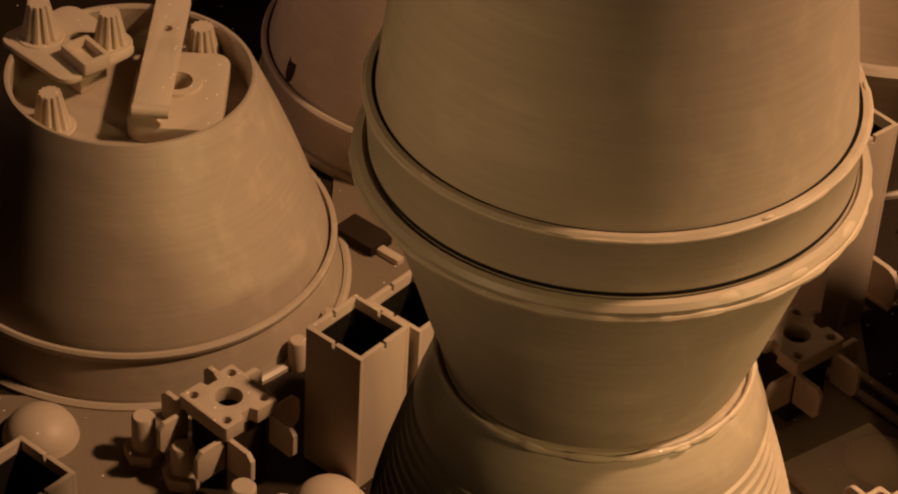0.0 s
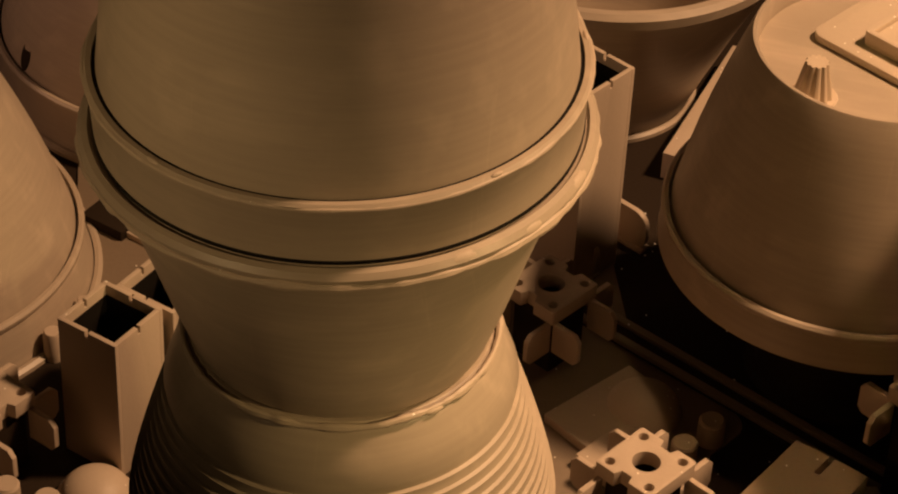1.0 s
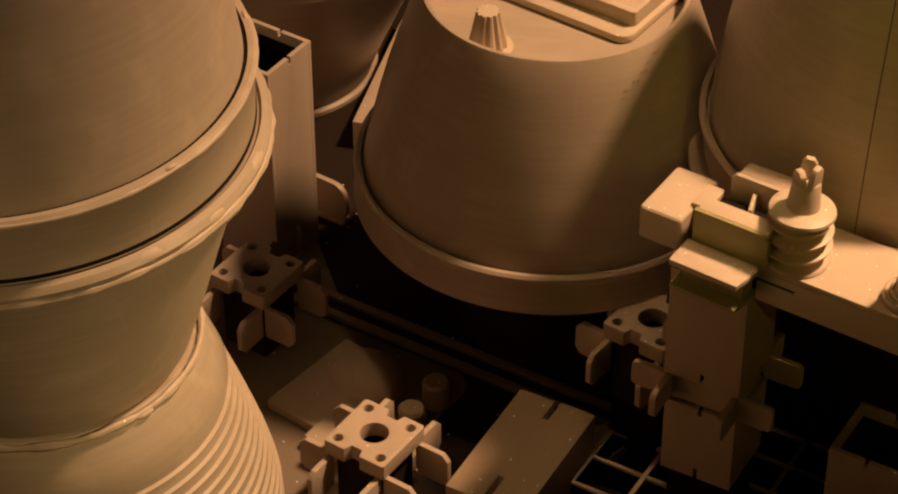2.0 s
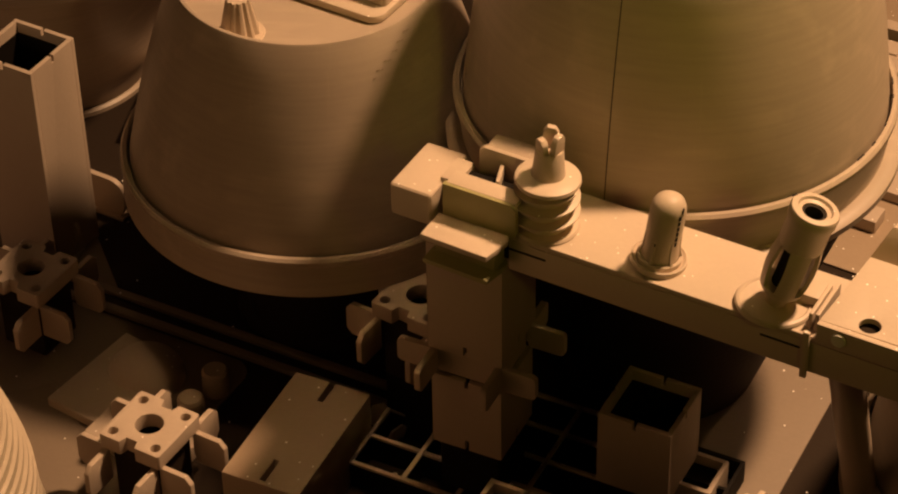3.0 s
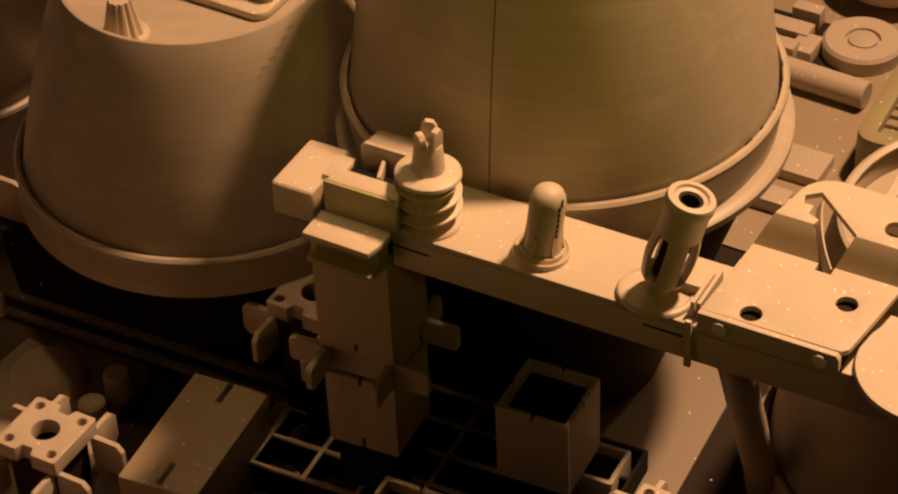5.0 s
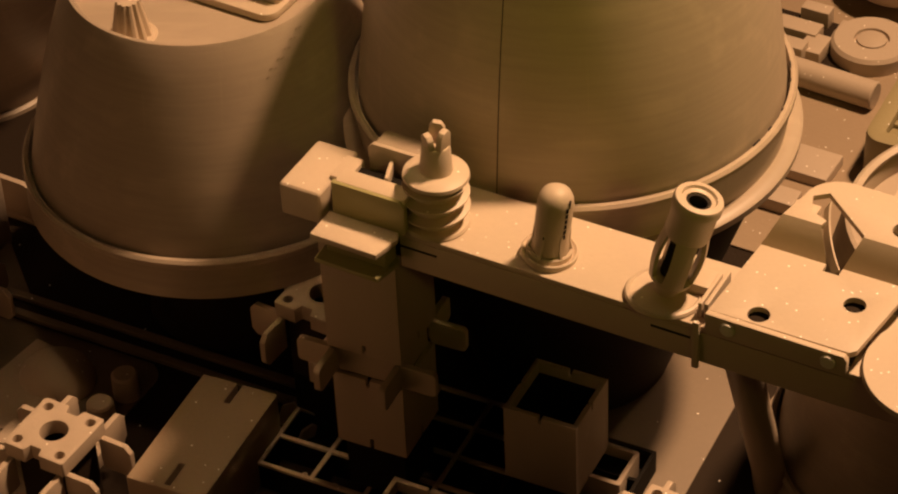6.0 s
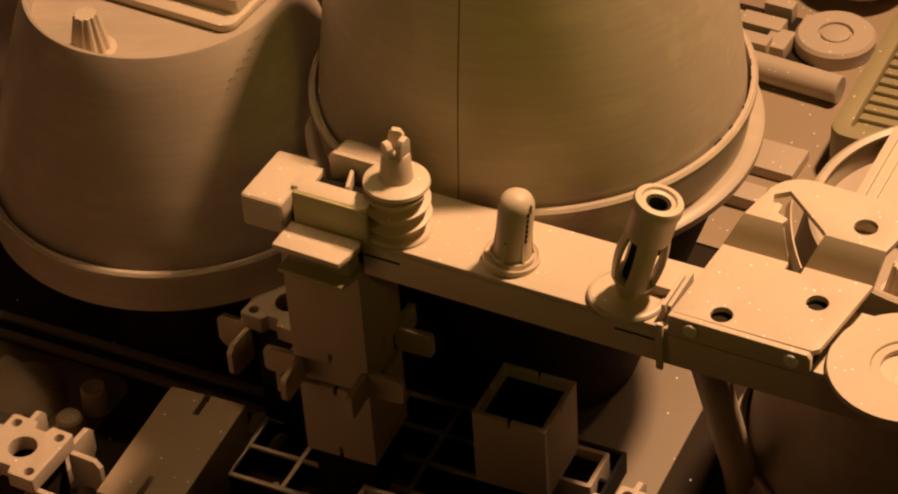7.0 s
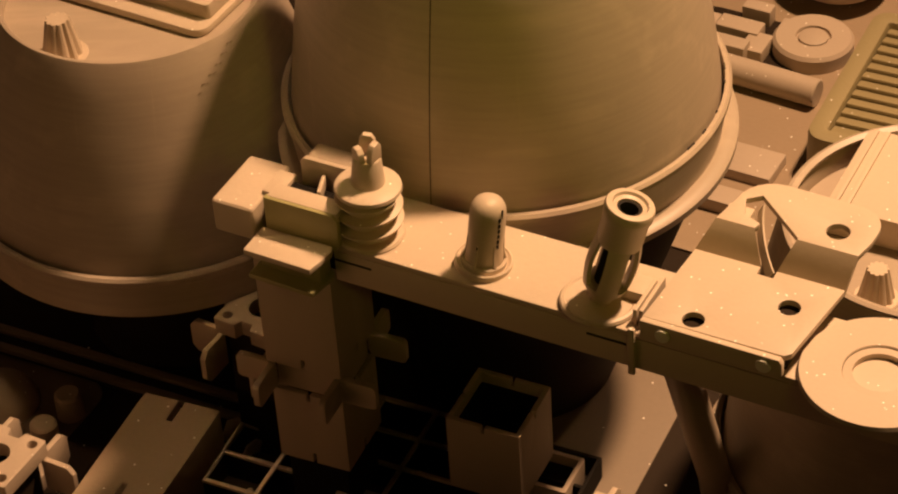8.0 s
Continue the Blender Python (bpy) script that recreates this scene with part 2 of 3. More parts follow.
    bar = block(0.05, 0.5 - 0.12 * (k % 3), 0.14, 0.0, (0, 0, -0.07))
    part("mark", moved(bar, turned(-43 - 1.9 * k) @ Matrix.Translation((rad + 0.01, 0, z)) @ Matrix.Rotation(radians(-18), 4, "Y")), FAINT, mid_pot, "faint stamped bar")
single_pot("plant_pot", POT_L["x"], POT_L["y"], POT_L["lip"], POT_L["top"], POT_L["rb"], POT_L["rl"], POT_L["rt"], "upturned tan plastic plant pot with its recess full of parts", 5.0)
far_pot = single_pot("plant_pot", -93.4, 90.2, 9.8, 36.0, 32.4, 32.6, 22.6, "upturned tan plant pot with a dark scorch mark")
mark = slab(ring(1.0, 28, 0, 0, 0.55), [], 0.1)
part("scorch_mark", moved(mark, turned(-131) @ Matrix.Translation((30.85, 0, 12.3)) @ Matrix.Rotation(radians(73), 4, "Y") @ Matrix.Rotation(radians(90), 4, "Z") @ Matrix.Diagonal((2.4, 2.6, 1, 1))), DULL, far_pot, "dark oval scorch mark")


def bead(r, z, thick, seed):
    """An uneven bead of glue round a joint."""
    bm = bmesh.new()
    n, m = 220, 8
    rings = []
    for k in range(n):
        a = 2 * math.pi * k / n
        c, s = math.cos(a), math.sin(a)
        w = noise.noise(Vector((c * 6, s * 6, seed))) + 0.6 * noise.noise(Vector((c * 17, s * 17, seed + 4)))
        t = thick * (1.0 + 0.8 * max(w, -0.7))
        zz = z + 0.5 * thick * noise.noise(Vector((c * 4, s * 4, seed + 9)))
        rings.append([bm.verts.new(((r + t * math.cos(b)) * c, (r + t * math.cos(b)) * s, zz + t * 1.2 * math.sin(b))) for b in (2 * math.pi * i / m for i in range(m))])
    for k in range(n):
        p, q = rings[k], rings[(k + 1) % n]
        for i in range(m):
            bm.faces.new((p[i], q[i], q[(i + 1) % m], p[(i + 1) % m]))
    return bm


def pot_tower(x, y):
    """Three pots glued mouth to mouth and foot to foot."""
    ob = thing("pot_tower", x, y, 0, 0, "tower of three glued tan plant pots, ribbed at the foot", "pot tower", lean=-1.2)
    # ribbed lower pot, upside down
    prof = [(27.5, 0), (28.5, 0), (28.5, 2.0), (27.0, 2.6), (25.2, 36.0)]
    for k in range(15):
        zz = 42.6 + k * 1.42
        rr = 24.2 - 4.3 * max(0.0, (zz - 47.0) / 17.0) ** 1.25 - 0.08 * (zz - 42.6) / 2
        prof += [(rr, zz), (rr - 0.02, zz + 0.8), (rr - 0.42, zz + 0.96), (rr - 0.45, zz + 1.28)]
    prof += [(19.3, 64.6), (18.1, 68.0), (17.2, 70.0), (16.9, 70.8), (16.2, 71.3), (0, 71.3)]
    part("lower_pot", lathe(prof, 144), POT, ob, "ribbed lower pot")
    mid = [(0, 71.5), (15.8, 71.5), (16.2, 72.2), (18.2, 78.0), (20.2, 84.5), (22.6, 92.0), (24.3, 96.2), (25.6, 96.9), (26.1, 97.5), (26.2, 98.1), (25.8, 98.7), (25.2, 98.9), (24.9, 98.5), (0, 98.4)]
    part("middle_pot", lathe(mid, 144), POT, ob)
    upper = [(23.6, 98.6), (24.6, 98.6), (24.9, 104.6), (25.2, 105.1), (25.2, 105.8), (24.9, 106.1), (24.35, 106.1), (24.25, 104.9), (23.95, 104.9), (23.9, 106.2)]
    for k in range(1, 9):
        q = k / 8
        upper.append((23.9 - 9.6 * q ** 1.15, 106.2 + 60.0 * q))
    upper += [(13.6, 166.5), (13.0, 164.5), (0, 164.5)]
    part("upper_pot", lathe(upper, 144), POT, ob)
    # Black rings put the shade of the two gaps into colour.
    part("gap", lathe([(24.0, 98.92), (24.75, 98.92), (24.75, 99.3), (24.0, 99.3)], 144, True), BLACK, ob, "black ring as shade in the gap between two pots")
    part("gap", lathe([(23.8, 105.0), (24.33, 105.0), (24.33, 105.9), (23.8, 105.9)], 144, True), BLACK, ob, "black ring as shade in the gap behind the lip")
    part("glue_bead", bead(26.0, 97.2, 0.40, 3), TAN, ob, "lumpy line of dried glue")
    part("glue_bead", bead(17.0, 71.2, 0.36, 5), TAN, ob, "lumpy line of dried glue")
    part("glue_bead", bead(25.15, 105.6, 0.20, 9), TAN, ob, "lumpy line of dried glue")
    rng = random.Random(4)
    blobs = [(-118, 25.0, 106.0, 0.5), (-96, 25.1, 105.7, 0.4), (-38, 25.1, 106.0, 0.45), (-66, 26.1, 97.4, 0.5), (-58, 17.2, 71.1, 0.6), (-40, 17.3, 71.0, 0.7), (-100, 17.1, 71.1, 0.5)]
    # the right-hand rim is thick with lumps, the left-hand one has a few
    blobs += [(-50 + 4.4 * k + rng.uniform(-1.5, 1.5), 25.9 + rng.uniform(-0.2, 0.1), 97.7 + rng.uniform(-0.6, 0.4), rng.uniform(0.7, 1.7)) for k in range(18)]
    blobs += [(150 + 6 * k + rng.uniform(-2, 2), 25.9, 97.6 + rng.uniform(-0.5, 0.3), rng.uniform(0.7, 1.4)) for k in range(9)]
    blobs += [(-20 + 6 * k, 24.9, 105.8 + rng.uniform(-0.3, 0.2), rng.uniform(0.5, 1.0)) for k in range(8)]
    for a, rr, z, size in blobs:
        drop = lathe([(0, -0.8 * size)] + [(size * math.sin(radians(180 * k / 8)), -0.8 * size * math.cos(radians(180 * k / 8))) for k in range(1, 8)] + [(0, 0.8 * size)], 14)
        part("glue_drop", moved(drop, turned(a) @ Matrix.Translation((rr - 0.25 * size, 0, z)) @ Matrix.Diagonal((0.5, 1.6, 0.7, 1.0))), TAN, ob)
    return ob


pot_tower(-27.9, -46.9)


wide = pot_on_pot(69.9, 28.5, 49.9, 82.0, 29.0, 22.6, 13.0, 6.6, "wide tan pot upside down on an upright pot behind the beam")

seam = [(29.0 - 1.05 + (22.6 - 29.0 + 1.05) * q + 0.6 * math.sin(math.pi * q), 50.2 + 31.5 * q) for q in (0.0, 0.17, 0.33, 0.5, 0.67, 0.83, 1.0)]
pieces = [rod((r0 * math.cos(-1.95), r0 * math.sin(-1.95), z0), (r1 * math.cos(-1.95), r1 * math.sin(-1.95), z1), 0.06, 8) for (r0, z0), (r1, z1) in zip(seam, seam[1:])]
# Dark bars colour in the shaded gap between body and lip.
for a, z, wide_by in ((-38, 50.05, 1.6), (-31, 50.05, 0.9), (-22, 50.05, 0.5), (-9, 50.05, 0.6), (-2, 50.05, 1.3), (-62, 50.05, 0.7)):
    part("nick", moved(block(0.2, wide_by, 0.3, 0.05, (28.4, 0, z + 0.03)), turned(a)), DARK, wide, "short dark bar for the shaded gap behind the lip")
part("seam", joined(*pieces), DULL, wide, "thin dark mould seam")


def upright_pot(x, y):
    ob = thing("plant_pot", x, y, 0, 0, "upright tan plant pot with a thick rolled rim", "plant pot")
    prof = [(0, 0), (15.6, 0), (16.0, 0.6), (19.0, 8.0), (29.0, 31.0), (27.8, 31.0), (15.0, 2.0), (0, 2.0)]
    part("body", lathe(prof, 128), POT, ob)
    part("foot_ring", lathe([(16.2, 0), (17.2, 0), (17.2, 0.7), (16.7, 1.1), (16.3, 1.0)], 128, True), POT, ob)
    part("rim", lathe([(28.2, 31.05), (29.7, 31.05), (30.7, 31.7), (30.9, 33.4), (30.1, 34.2), (28.9, 34.2), (28.3, 33.4)], 128, True), POT, ob)
    return ob


upright_pot(-27.3, 103.9)

# ---- square tubes with slots ----


def notched_wall(length, height, t, slots, floor_slots=()):
    """A wall in the xz plane, its inner face at y = 0, with slots in its upper edge."""
    pts = [(-length / 2, 0)]
    for at, w, d in floor_slots:
        pts += [(at - w / 2, 0), (at - w / 2, d), (at + w / 2, d), (at + w / 2, 0)]
    pts += [(length / 2, 0), (length / 2, height)]
    for at, w, d in sorted(slots, reverse=True):
        pts += [(at + w / 2, height), (at + w / 2, height - d), (at - w / 2, height - d), (at - w / 2, height)]
    pts += [(-length / 2, height)]
    bm = slab(pts, [], t, 0, 0.06)
    return moved(bm, Matrix.Rotation(radians(90), 4, "X") @ Matrix.Translation((0, 0, 0)))


def square_tube(parent, side, height, wall=0.7, z=0.0, bottom_slots=False):
    some = []
    for k in range(4):
        length, off = (side, side / 2) if k % 2 == 0 else (side - 2 * wall, side / 2)
        bm = notched_wall(length, height, wall, [(0.0, 0.5, 1.1)], [(0.0, 0.5, 1.6)] if bottom_slots else [])
        some.append(moved(bm, turned(90 * k) @ Matrix.Translation((0, -off + wall, z))))
        part("wall", some[-1], TAN, parent)
        # Black lining and bottom colour in the shade inside the tube.
        part("lining", moved(block(length - 2 * wall - 0.1 if k % 2 == 0 else length - 0.5, 0.12, height - 1.9, 0, (0, 0, 0)), turned(90 * k) @ Matrix.Translation((0, -off + wall + 0.1, z + 0.2))), BLACK, parent, "inner face blackened as shade")
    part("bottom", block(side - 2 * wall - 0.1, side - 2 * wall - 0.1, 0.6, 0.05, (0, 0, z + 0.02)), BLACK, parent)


def slotted_box(x, y, turn, side, height, label, z=0.0):
    ob = thing("slotted_box", x, y, z, turn, label, "slotted box", "slotted boxes")
    square_tube(ob, side, height)
    return ob


# ---- junction blocks: a drilled square plate on crossed fins ----


def junction_block(x, y, turn, top=13.0, z=0.0):
    ob = thing("junction_block", x, y, z, turn, "tan junction block with five drilled holes and crossed fins", "junction block", "junction blocks")
    s = 4.85
    outline = []
    for k in range(4):
        c = [(s, -s + 0.25), (s, -1.5), (s - 1.2, -1.1), (s - 1.2, 0.6), (s, 1.0), (s, s - 0.25)] if k % 2 == 0 else [(s, -s + 0.25), (s, s - 0.25)]
        a = radians(90 * k)
        outline += [(px * math.cos(a) - py * math.sin(a), px * math.sin(a) + py * math.cos(a)) for px, py in c]
    holes = [ring(1.95, 28)] + [ring(0.72, 16, 3.45 * sx, 3.45 * sy) for sx in (-1, 1) for sy in (-1, 1)]
    part("plate", slab(outline, holes, 2.4, top - 2.4, 0.12), TAN, ob)
    # Core, lining and hole floor are coloured dark for shade below the plate.
    part("core", slab(rounded(7.4, 7.4, 0.3), [rounded(6.6, 6.6, 0.2)], top - 2.42, 0, 0.0), DULL, ob, "core darkened as shade under the plate")
    part("lining", slab(rounded(6.55, 6.55, 0.2), [rounded(6.3, 6.3, 0.2)], top - 2.6, 0.1, 0.0), BLACK, ob, "inner face blackened as shade")
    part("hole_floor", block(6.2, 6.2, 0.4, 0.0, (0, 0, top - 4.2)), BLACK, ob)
    for k in range(4):
        for off in (-3.9, 3.9):
            hi, lo = top - 2.45, top - 7.8
            fin = [(4.45, lo), (8.6, lo), (9.4, lo + 0.9), (9.4, hi - 1.0), (8.5, hi), (4.45, hi)]
            bm = moved(slab(fin, [], 0.8, -0.4, 0.1), Matrix.Rotation(radians(90), 4, "X"))
            part("fin", moved(bm, turned(90 * k) @ Matrix.Translation((0, off, 0))), TAN, ob)
    return ob


first = junction_block(-0.2, 2.2, 60)
for x, y, z, turn in ((-89.4, -10.4, 0, 156), (-20.4, 35.0, 0, 60), (36.0, 15.6, 11.0, 58), (79.9, -17.8, 0, 60)):
    copy_thing(first, pose(x * U, y * U, z * U, 0, 0, turn))

slotted_box(-74.1, -1.6, -19.7, 10.0, 24, "open tan square box with notched rims")
slotted_box(-69.4, 8.2, -19.7, 10.0, 23, "open tan square box touching its twin")
slotted_box(66.4, 2.0, -26.6, 10.4, 12.4, "short open tan square box with notched rims", z=4.55)
slotted_box(-102.3, -45.6, -19.5, 10.2, 24, "open tan square box with notched rims beside a ball")
slotted_box(47.7, -19.4, -26.6, 10.4, 17.0, "open tan square box in front of the fin tower")
slotted_box(-21.6, 56.0, -29, 10.4, 36.8, "tall open tan box with a notched rim")


def long_block(x, y, turn):
    ob = thing("long_block", x, y, 0, turn, "long dusty brown block with two sawn slots", "block")
    w, l, h = 11.4, 21.5, 11.0
    outline = [(-w / 2, -l / 2), (w / 2, -l / 2), (w / 2, l / 2), (0.4, l / 2), (0.4, l / 2 - 4), (-0.4, l / 2 - 4), (-0.4, l / 2), (-w / 2, l / 2)]
    part("body", slab(outline, [[(-0.4, -l / 2 + 0.8), (0.4, -l / 2 + 0.8), (0.4, -l / 2 + 5), (-0.4, -l / 2 + 5)]], h, 0, 0.25), UMBER, ob)
    return ob


long_block(19.4, 2.5, -24.3)


def tray(x, y, turn):
    """An egg-crate tray of thin crossed walls."""
    ob = thing("egg_crate", x, y, 0, turn, "brown egg-crate tray of thin crossed walls", "egg crate")
    n, m, cell, wide_cell = 6, 4, 5.8, 8.0
    # Slats are black as cell shade; a tan edge marks only the lit tops.
    for i in range(n + 1):
        slat = part("slat", block(0.5, m * cell + 0.5, 4.0, 0.0, (i * wide_cell, m * cell / 2, 0)), BLACK, ob, "slat blackened as shade in the cells")
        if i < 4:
            part("painted_edge", block(0.62, m * cell + 0.6, 0.5, 0.08, (i * wide_cell, m * cell / 2, 4.02)), TAN, slat, "tan edge for the lit top of a slat")
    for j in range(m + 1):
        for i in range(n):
            slat = part("slat", block(wide_cell - 0.52, 0.5, 4.0, 0.0, (i * wide_cell + wide_cell / 2, j * cell, 0)), BLACK, ob, "slat blackened as shade in the cells")
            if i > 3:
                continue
            part("painted_edge", block(wide_cell - 0.66, 0.62, 0.48, 0.08, (i * wide_cell + wide_cell / 2, j * cell, 4.02)), TAN, slat, "tan edge for the lit top of a slat")
    return ob


tray(26.2, 3.8, -26)


def flake(x, y, turn, size, lean):
    ob = thing("flake", x, y, 0.02, turn, "small curled pale flake of plastic", "flake", "plastic flakes")
    bm = slab([(-1.0 * size, 0), (0.7 * size, 0), (1.0 * size, 1.1 * size), (0.3 * size, 1.9 * size), (-0.6 * size, 1.5 * size)], [], 0.3, -0.15, 0.05)
    part("chip", moved(bm, Matrix.Rotation(radians(90 + lean), 4, "X")), PALE, ob)
    return ob


for x, y, turn, size, lean in ((29.6, 15.4, -15, 1.9, -20), (32.2, 12.6, 30, 1.7, 14), (30.6, 5.2, 10, 0.8, 30), (32.0, 4.6, -40, 0.6, -20), (35.9, 2.4, 20, 0.8, 15)):
    flake(x, y, turn, size, lean)

# ---- tower, beam and what stands on the beam ----


def fin_tower(x, y, turn):
    ob = thing("fin_tower", x, y, 4.55, turn, "tan tower of two slotted boxes with a ring of fins", "tower")
    square_tube(ob, 9.9, 12.0, z=8.4, bottom_slots=True)
    # Added support, coloured black for the shade below the box.
    part("plinth", block(8.4, 8.4, 8.35, 0.1, (0, 0, 0)), BLACK, ob, "plinth blackened as shade below the tower")
    square_tube(ob, 10.4, 17.2, z=25.0, bottom_slots=True)
    part("neck", block(8.6, 8.6, 4.6, 0.1, (0, 0, 20.5)), TAN, ob)
    for k in range(4):
        for off in (-4.6, 4.6):
            bm = slab(rounded(5.2, 3.7, 0.7), [], 0.9, -0.45, 0.1)
            bm = moved(bm, Matrix.Translation((7.2, 0, 22.8)) @ Matrix.Rotation(radians(90), 4, "X"))
            part("fin", moved(bm, turned(90 * k) @ Matrix.Translation((0, off, 0))), TAN, ob)
    return ob


fin_tower(44.3, 1.4, -25)

BEAM_TURN = -28.7
BX, BY, BZ = 50.4, -0.2, 51.3


def beam():
    ob = thing("channel_beam", BX, BY, BZ, BEAM_TURN, "pale tan channel beam with slit sides", "beam")
    part("web", block(98, 11.6, 0.9, 0.25, (49, 0, -0.9)), PALE, ob)
    for s in (-1, 1):
        part("flange", block(98, 0.8, 4.6, 0.2, (49, s * 5.4, -5.48)), PALE, ob)
    for a in (1.2, 34.5):
        part("slit", block(5.0, 0.1, 0.28, 0.0, (a + 1.4, -5.83, -2.3)), DARK, ob)
    part("end_cap", block(0.8, 9.8, 4.4, 0.1, (0.6, 0, -5.35)), PALE, ob)
    part("tie", block(0.9, 0.5, 7.0, 0.2, (39.2, -6.1, -6.2)), PALE, ob, "thin tie round the beam")
    return ob


beam()


def screw_anchor(x, y):
    """A self-drilling wall anchor: coarse helical thread on a cone, wide cap, split tip."""
    def slim(name, bm, mat, parent, label=""):
        return part(name, moved(bm, Matrix.Diagonal((0.89, 0.89, 1, 1))), mat, parent, label)

    ob = thing("screw_anchor", x, y, BZ, 20, "pale screw-in wall anchor with coarse threads, tip up", "wall anchor", lean=2.5)
    slim("collar", lathe([(0, 0), (4.7, 0), (4.85, 0.25), (4.6, 0.6), (3.4, 0.75), (0, 0.75)], 64), PALE, ob)
    slim("core", lathe([(0, 0.76), (3.5, 0.76), (3.2, 7.0), (0, 7.0)], 48), PALE, ob)
    bm = bmesh.new()
    rows = []
    steps, turns = 132, 2.75
    for k in range(steps + 1):
        q = k / steps
        a = 2 * math.pi * turns * q + 0.6
        z = 0.9 + 5.4 * q
        r = 4.75 - 0.25 * q
        c, d = math.cos(a), math.sin(a)
        rows.append([bm.verts.new((rr * c, rr * d, z + dz)) for rr, dz in ((2.9, -0.5), (r, -0.05), (r + 0.05, 0.2), (2.9, 0.75))])
    for p, q in zip(rows, rows[1:]):
        for i in range(4):
            bm.faces.new((p[i], p[(i + 1) % 4], q[(i + 1) % 4], q[i]))
    bm.faces.new(rows[0])
    bm.faces.new(rows[-1][::-1])
    slim("thread", bm, PALE, ob)
    slim("cap", lathe([(0, 6.7), (4.35, 6.7), (4.6, 7.0), (4.5, 7.4), (3.6, 7.75), (2.2, 7.9), (0, 7.9)], 64), PALE, ob)
    slim("shank", lathe([(0, 7.91), (2.35, 7.91), (2.2, 8.8), (1.95, 11.2), (1.8, 11.5), (0, 11.5)], 36), PALE, ob)
    for a, h, lean in ((35, 2.7, 2), (155, 2.9, 0), (275, 2.0, 4)):
        tip = slab([(-1.2, 0), (1.2, 0), (1.05, h * 0.75), (0.5, h), (-0.6, h * 0.95), (-1.1, h * 0.7)], [], 0.9, -0.45, 0.12)
        slim("tip_blade", moved(tip, turned(a) @ Matrix.Translation((0, -1.15, 11.3)) @ Matrix.Rotation(radians(90 + lean), 4, "X")), PALE, ob)
    return ob


def plug(x, y):
    """A plastic wall plug, tip up: rounded finger with slits, star-shaped skirt in a dished collar."""
    def slim(name, bm, mat, parent, label=""):
        return part(name, moved(bm, Matrix.Diagonal((0.84, 0.84, 1, 1))), mat, parent, label)

    ob = thing("wall_plug", x, y, BZ, -12, "pale plastic wall plug with slits and a star-shaped skirt", "wall plug", lean=6.5)
    slim("collar", lathe([(0, 0), (3.9, 0), (4.15, 0.3), (4.1, 0.9), (3.85, 1.05), (3.6, 0.75), (3.2, 0.55), (0, 0.5)], 56), PALE, ob)
    slim("ring", lathe([(2.7, 0.56), (3.3, 0.6), (3.3, 1.25), (3.1, 1.4), (2.8, 1.3)], 48, True), PALE, ob)
    slim("finger", lathe([(0, 0.55), (2.75, 0.55), (2.7, 1.8), (2.55, 3.4), (2.6, 5.4), (2.6, 8.1), (2.45, 9.0), (2.05, 9.7), (1.4, 10.15), (0.7, 10.35), (0, 10.4)], 48), PALE, ob)
    for k in range(6):
        rib = slab([(2.0, 0), (3.35, 0), (3.1, 0.7), (2.75, 1.6), (2.62, 3.6), (2.0, 4.2)], [], 0.45, -0.22, 0.06)
        slim("rib", moved(rib, turned(60 * k + 10) @ Matrix.Translation((0, 0, 0.9)) @ Matrix.Rotation(radians(90), 4, "X")), PALE, ob)
    for k in range(6):
        slim("slit", moved(block(0.14, 0.42, 0.6, 0.0, (2.56, 0, 4.0 + 0.8 * k)), turned(-42)), DARK, ob, "dark short slit")
    slim("slit", moved(block(0.12, 0.22, 1.7, 0.0, (2.6, 0, 2.6)), turned(-108)), DARK, ob, "dark short slit")
    slim("slit", moved(block(0.2, 0.2, 2.0, 0.0, (2.45, 0, 7.6)), turned(-30)), DARK, ob, "dark split at the tip")
    return ob


def cage_anchor(x, y):
    """A hollow cavity anchor: drilled head, cage of four legs, tapered foot, wide washer."""
    def slim(name, bm, mat, parent, label=""):
        return part(name, moved(bm, Matrix.Diagonal((0.85, 0.85, 1, 1))), mat, parent, label)

    ob = thing("cavity_anchor", x, y, BZ, -8, "pale hollow cavity anchor, its cage slotted, on a washer", "wall anchor", lean=14.5)
    slim("washer", moved(lathe([(0, 0), (5.3, 0), (5.5, 0.25), (5.3, 0.6), (4.9, 0.7), (4.6, 0.5), (2.6, 0.55), (0, 0.55)], 64), Matrix.Rotation(radians(-10.0), 4, "Y") @ Matrix.Translation((0, 0, 0.1))), PALE, ob)
    slim("foot", lathe([(0, 0.75), (1.6, 0.75), (1.7, 1.5), (2.9, 2.8), (3.1, 3.1), (3.1, 3.5), (2.4, 3.6), (0, 3.6)], 48), PALE, ob)
    for k in range(4):
        bm = bmesh.new()
        rows = []
        n = 10
        for i in range(n + 1):
            q = i / n
            r = 3.1 + 0.4 * math.sin(math.pi * q)
            z = 3.1 + 6.9 * q
            w = 0.50 - 0.09 * math.sin(math.pi * q)
            row = []
            for da, rr in ((-w, r), (-w * 0.33, r + 0.07), (w * 0.33, r + 0.07), (w, r), (w, r - 0.6), (-w, r - 0.6)):
                row.append(bm.verts.new((rr * math.cos(da), rr * math.sin(da), z)))
            rows.append(row)
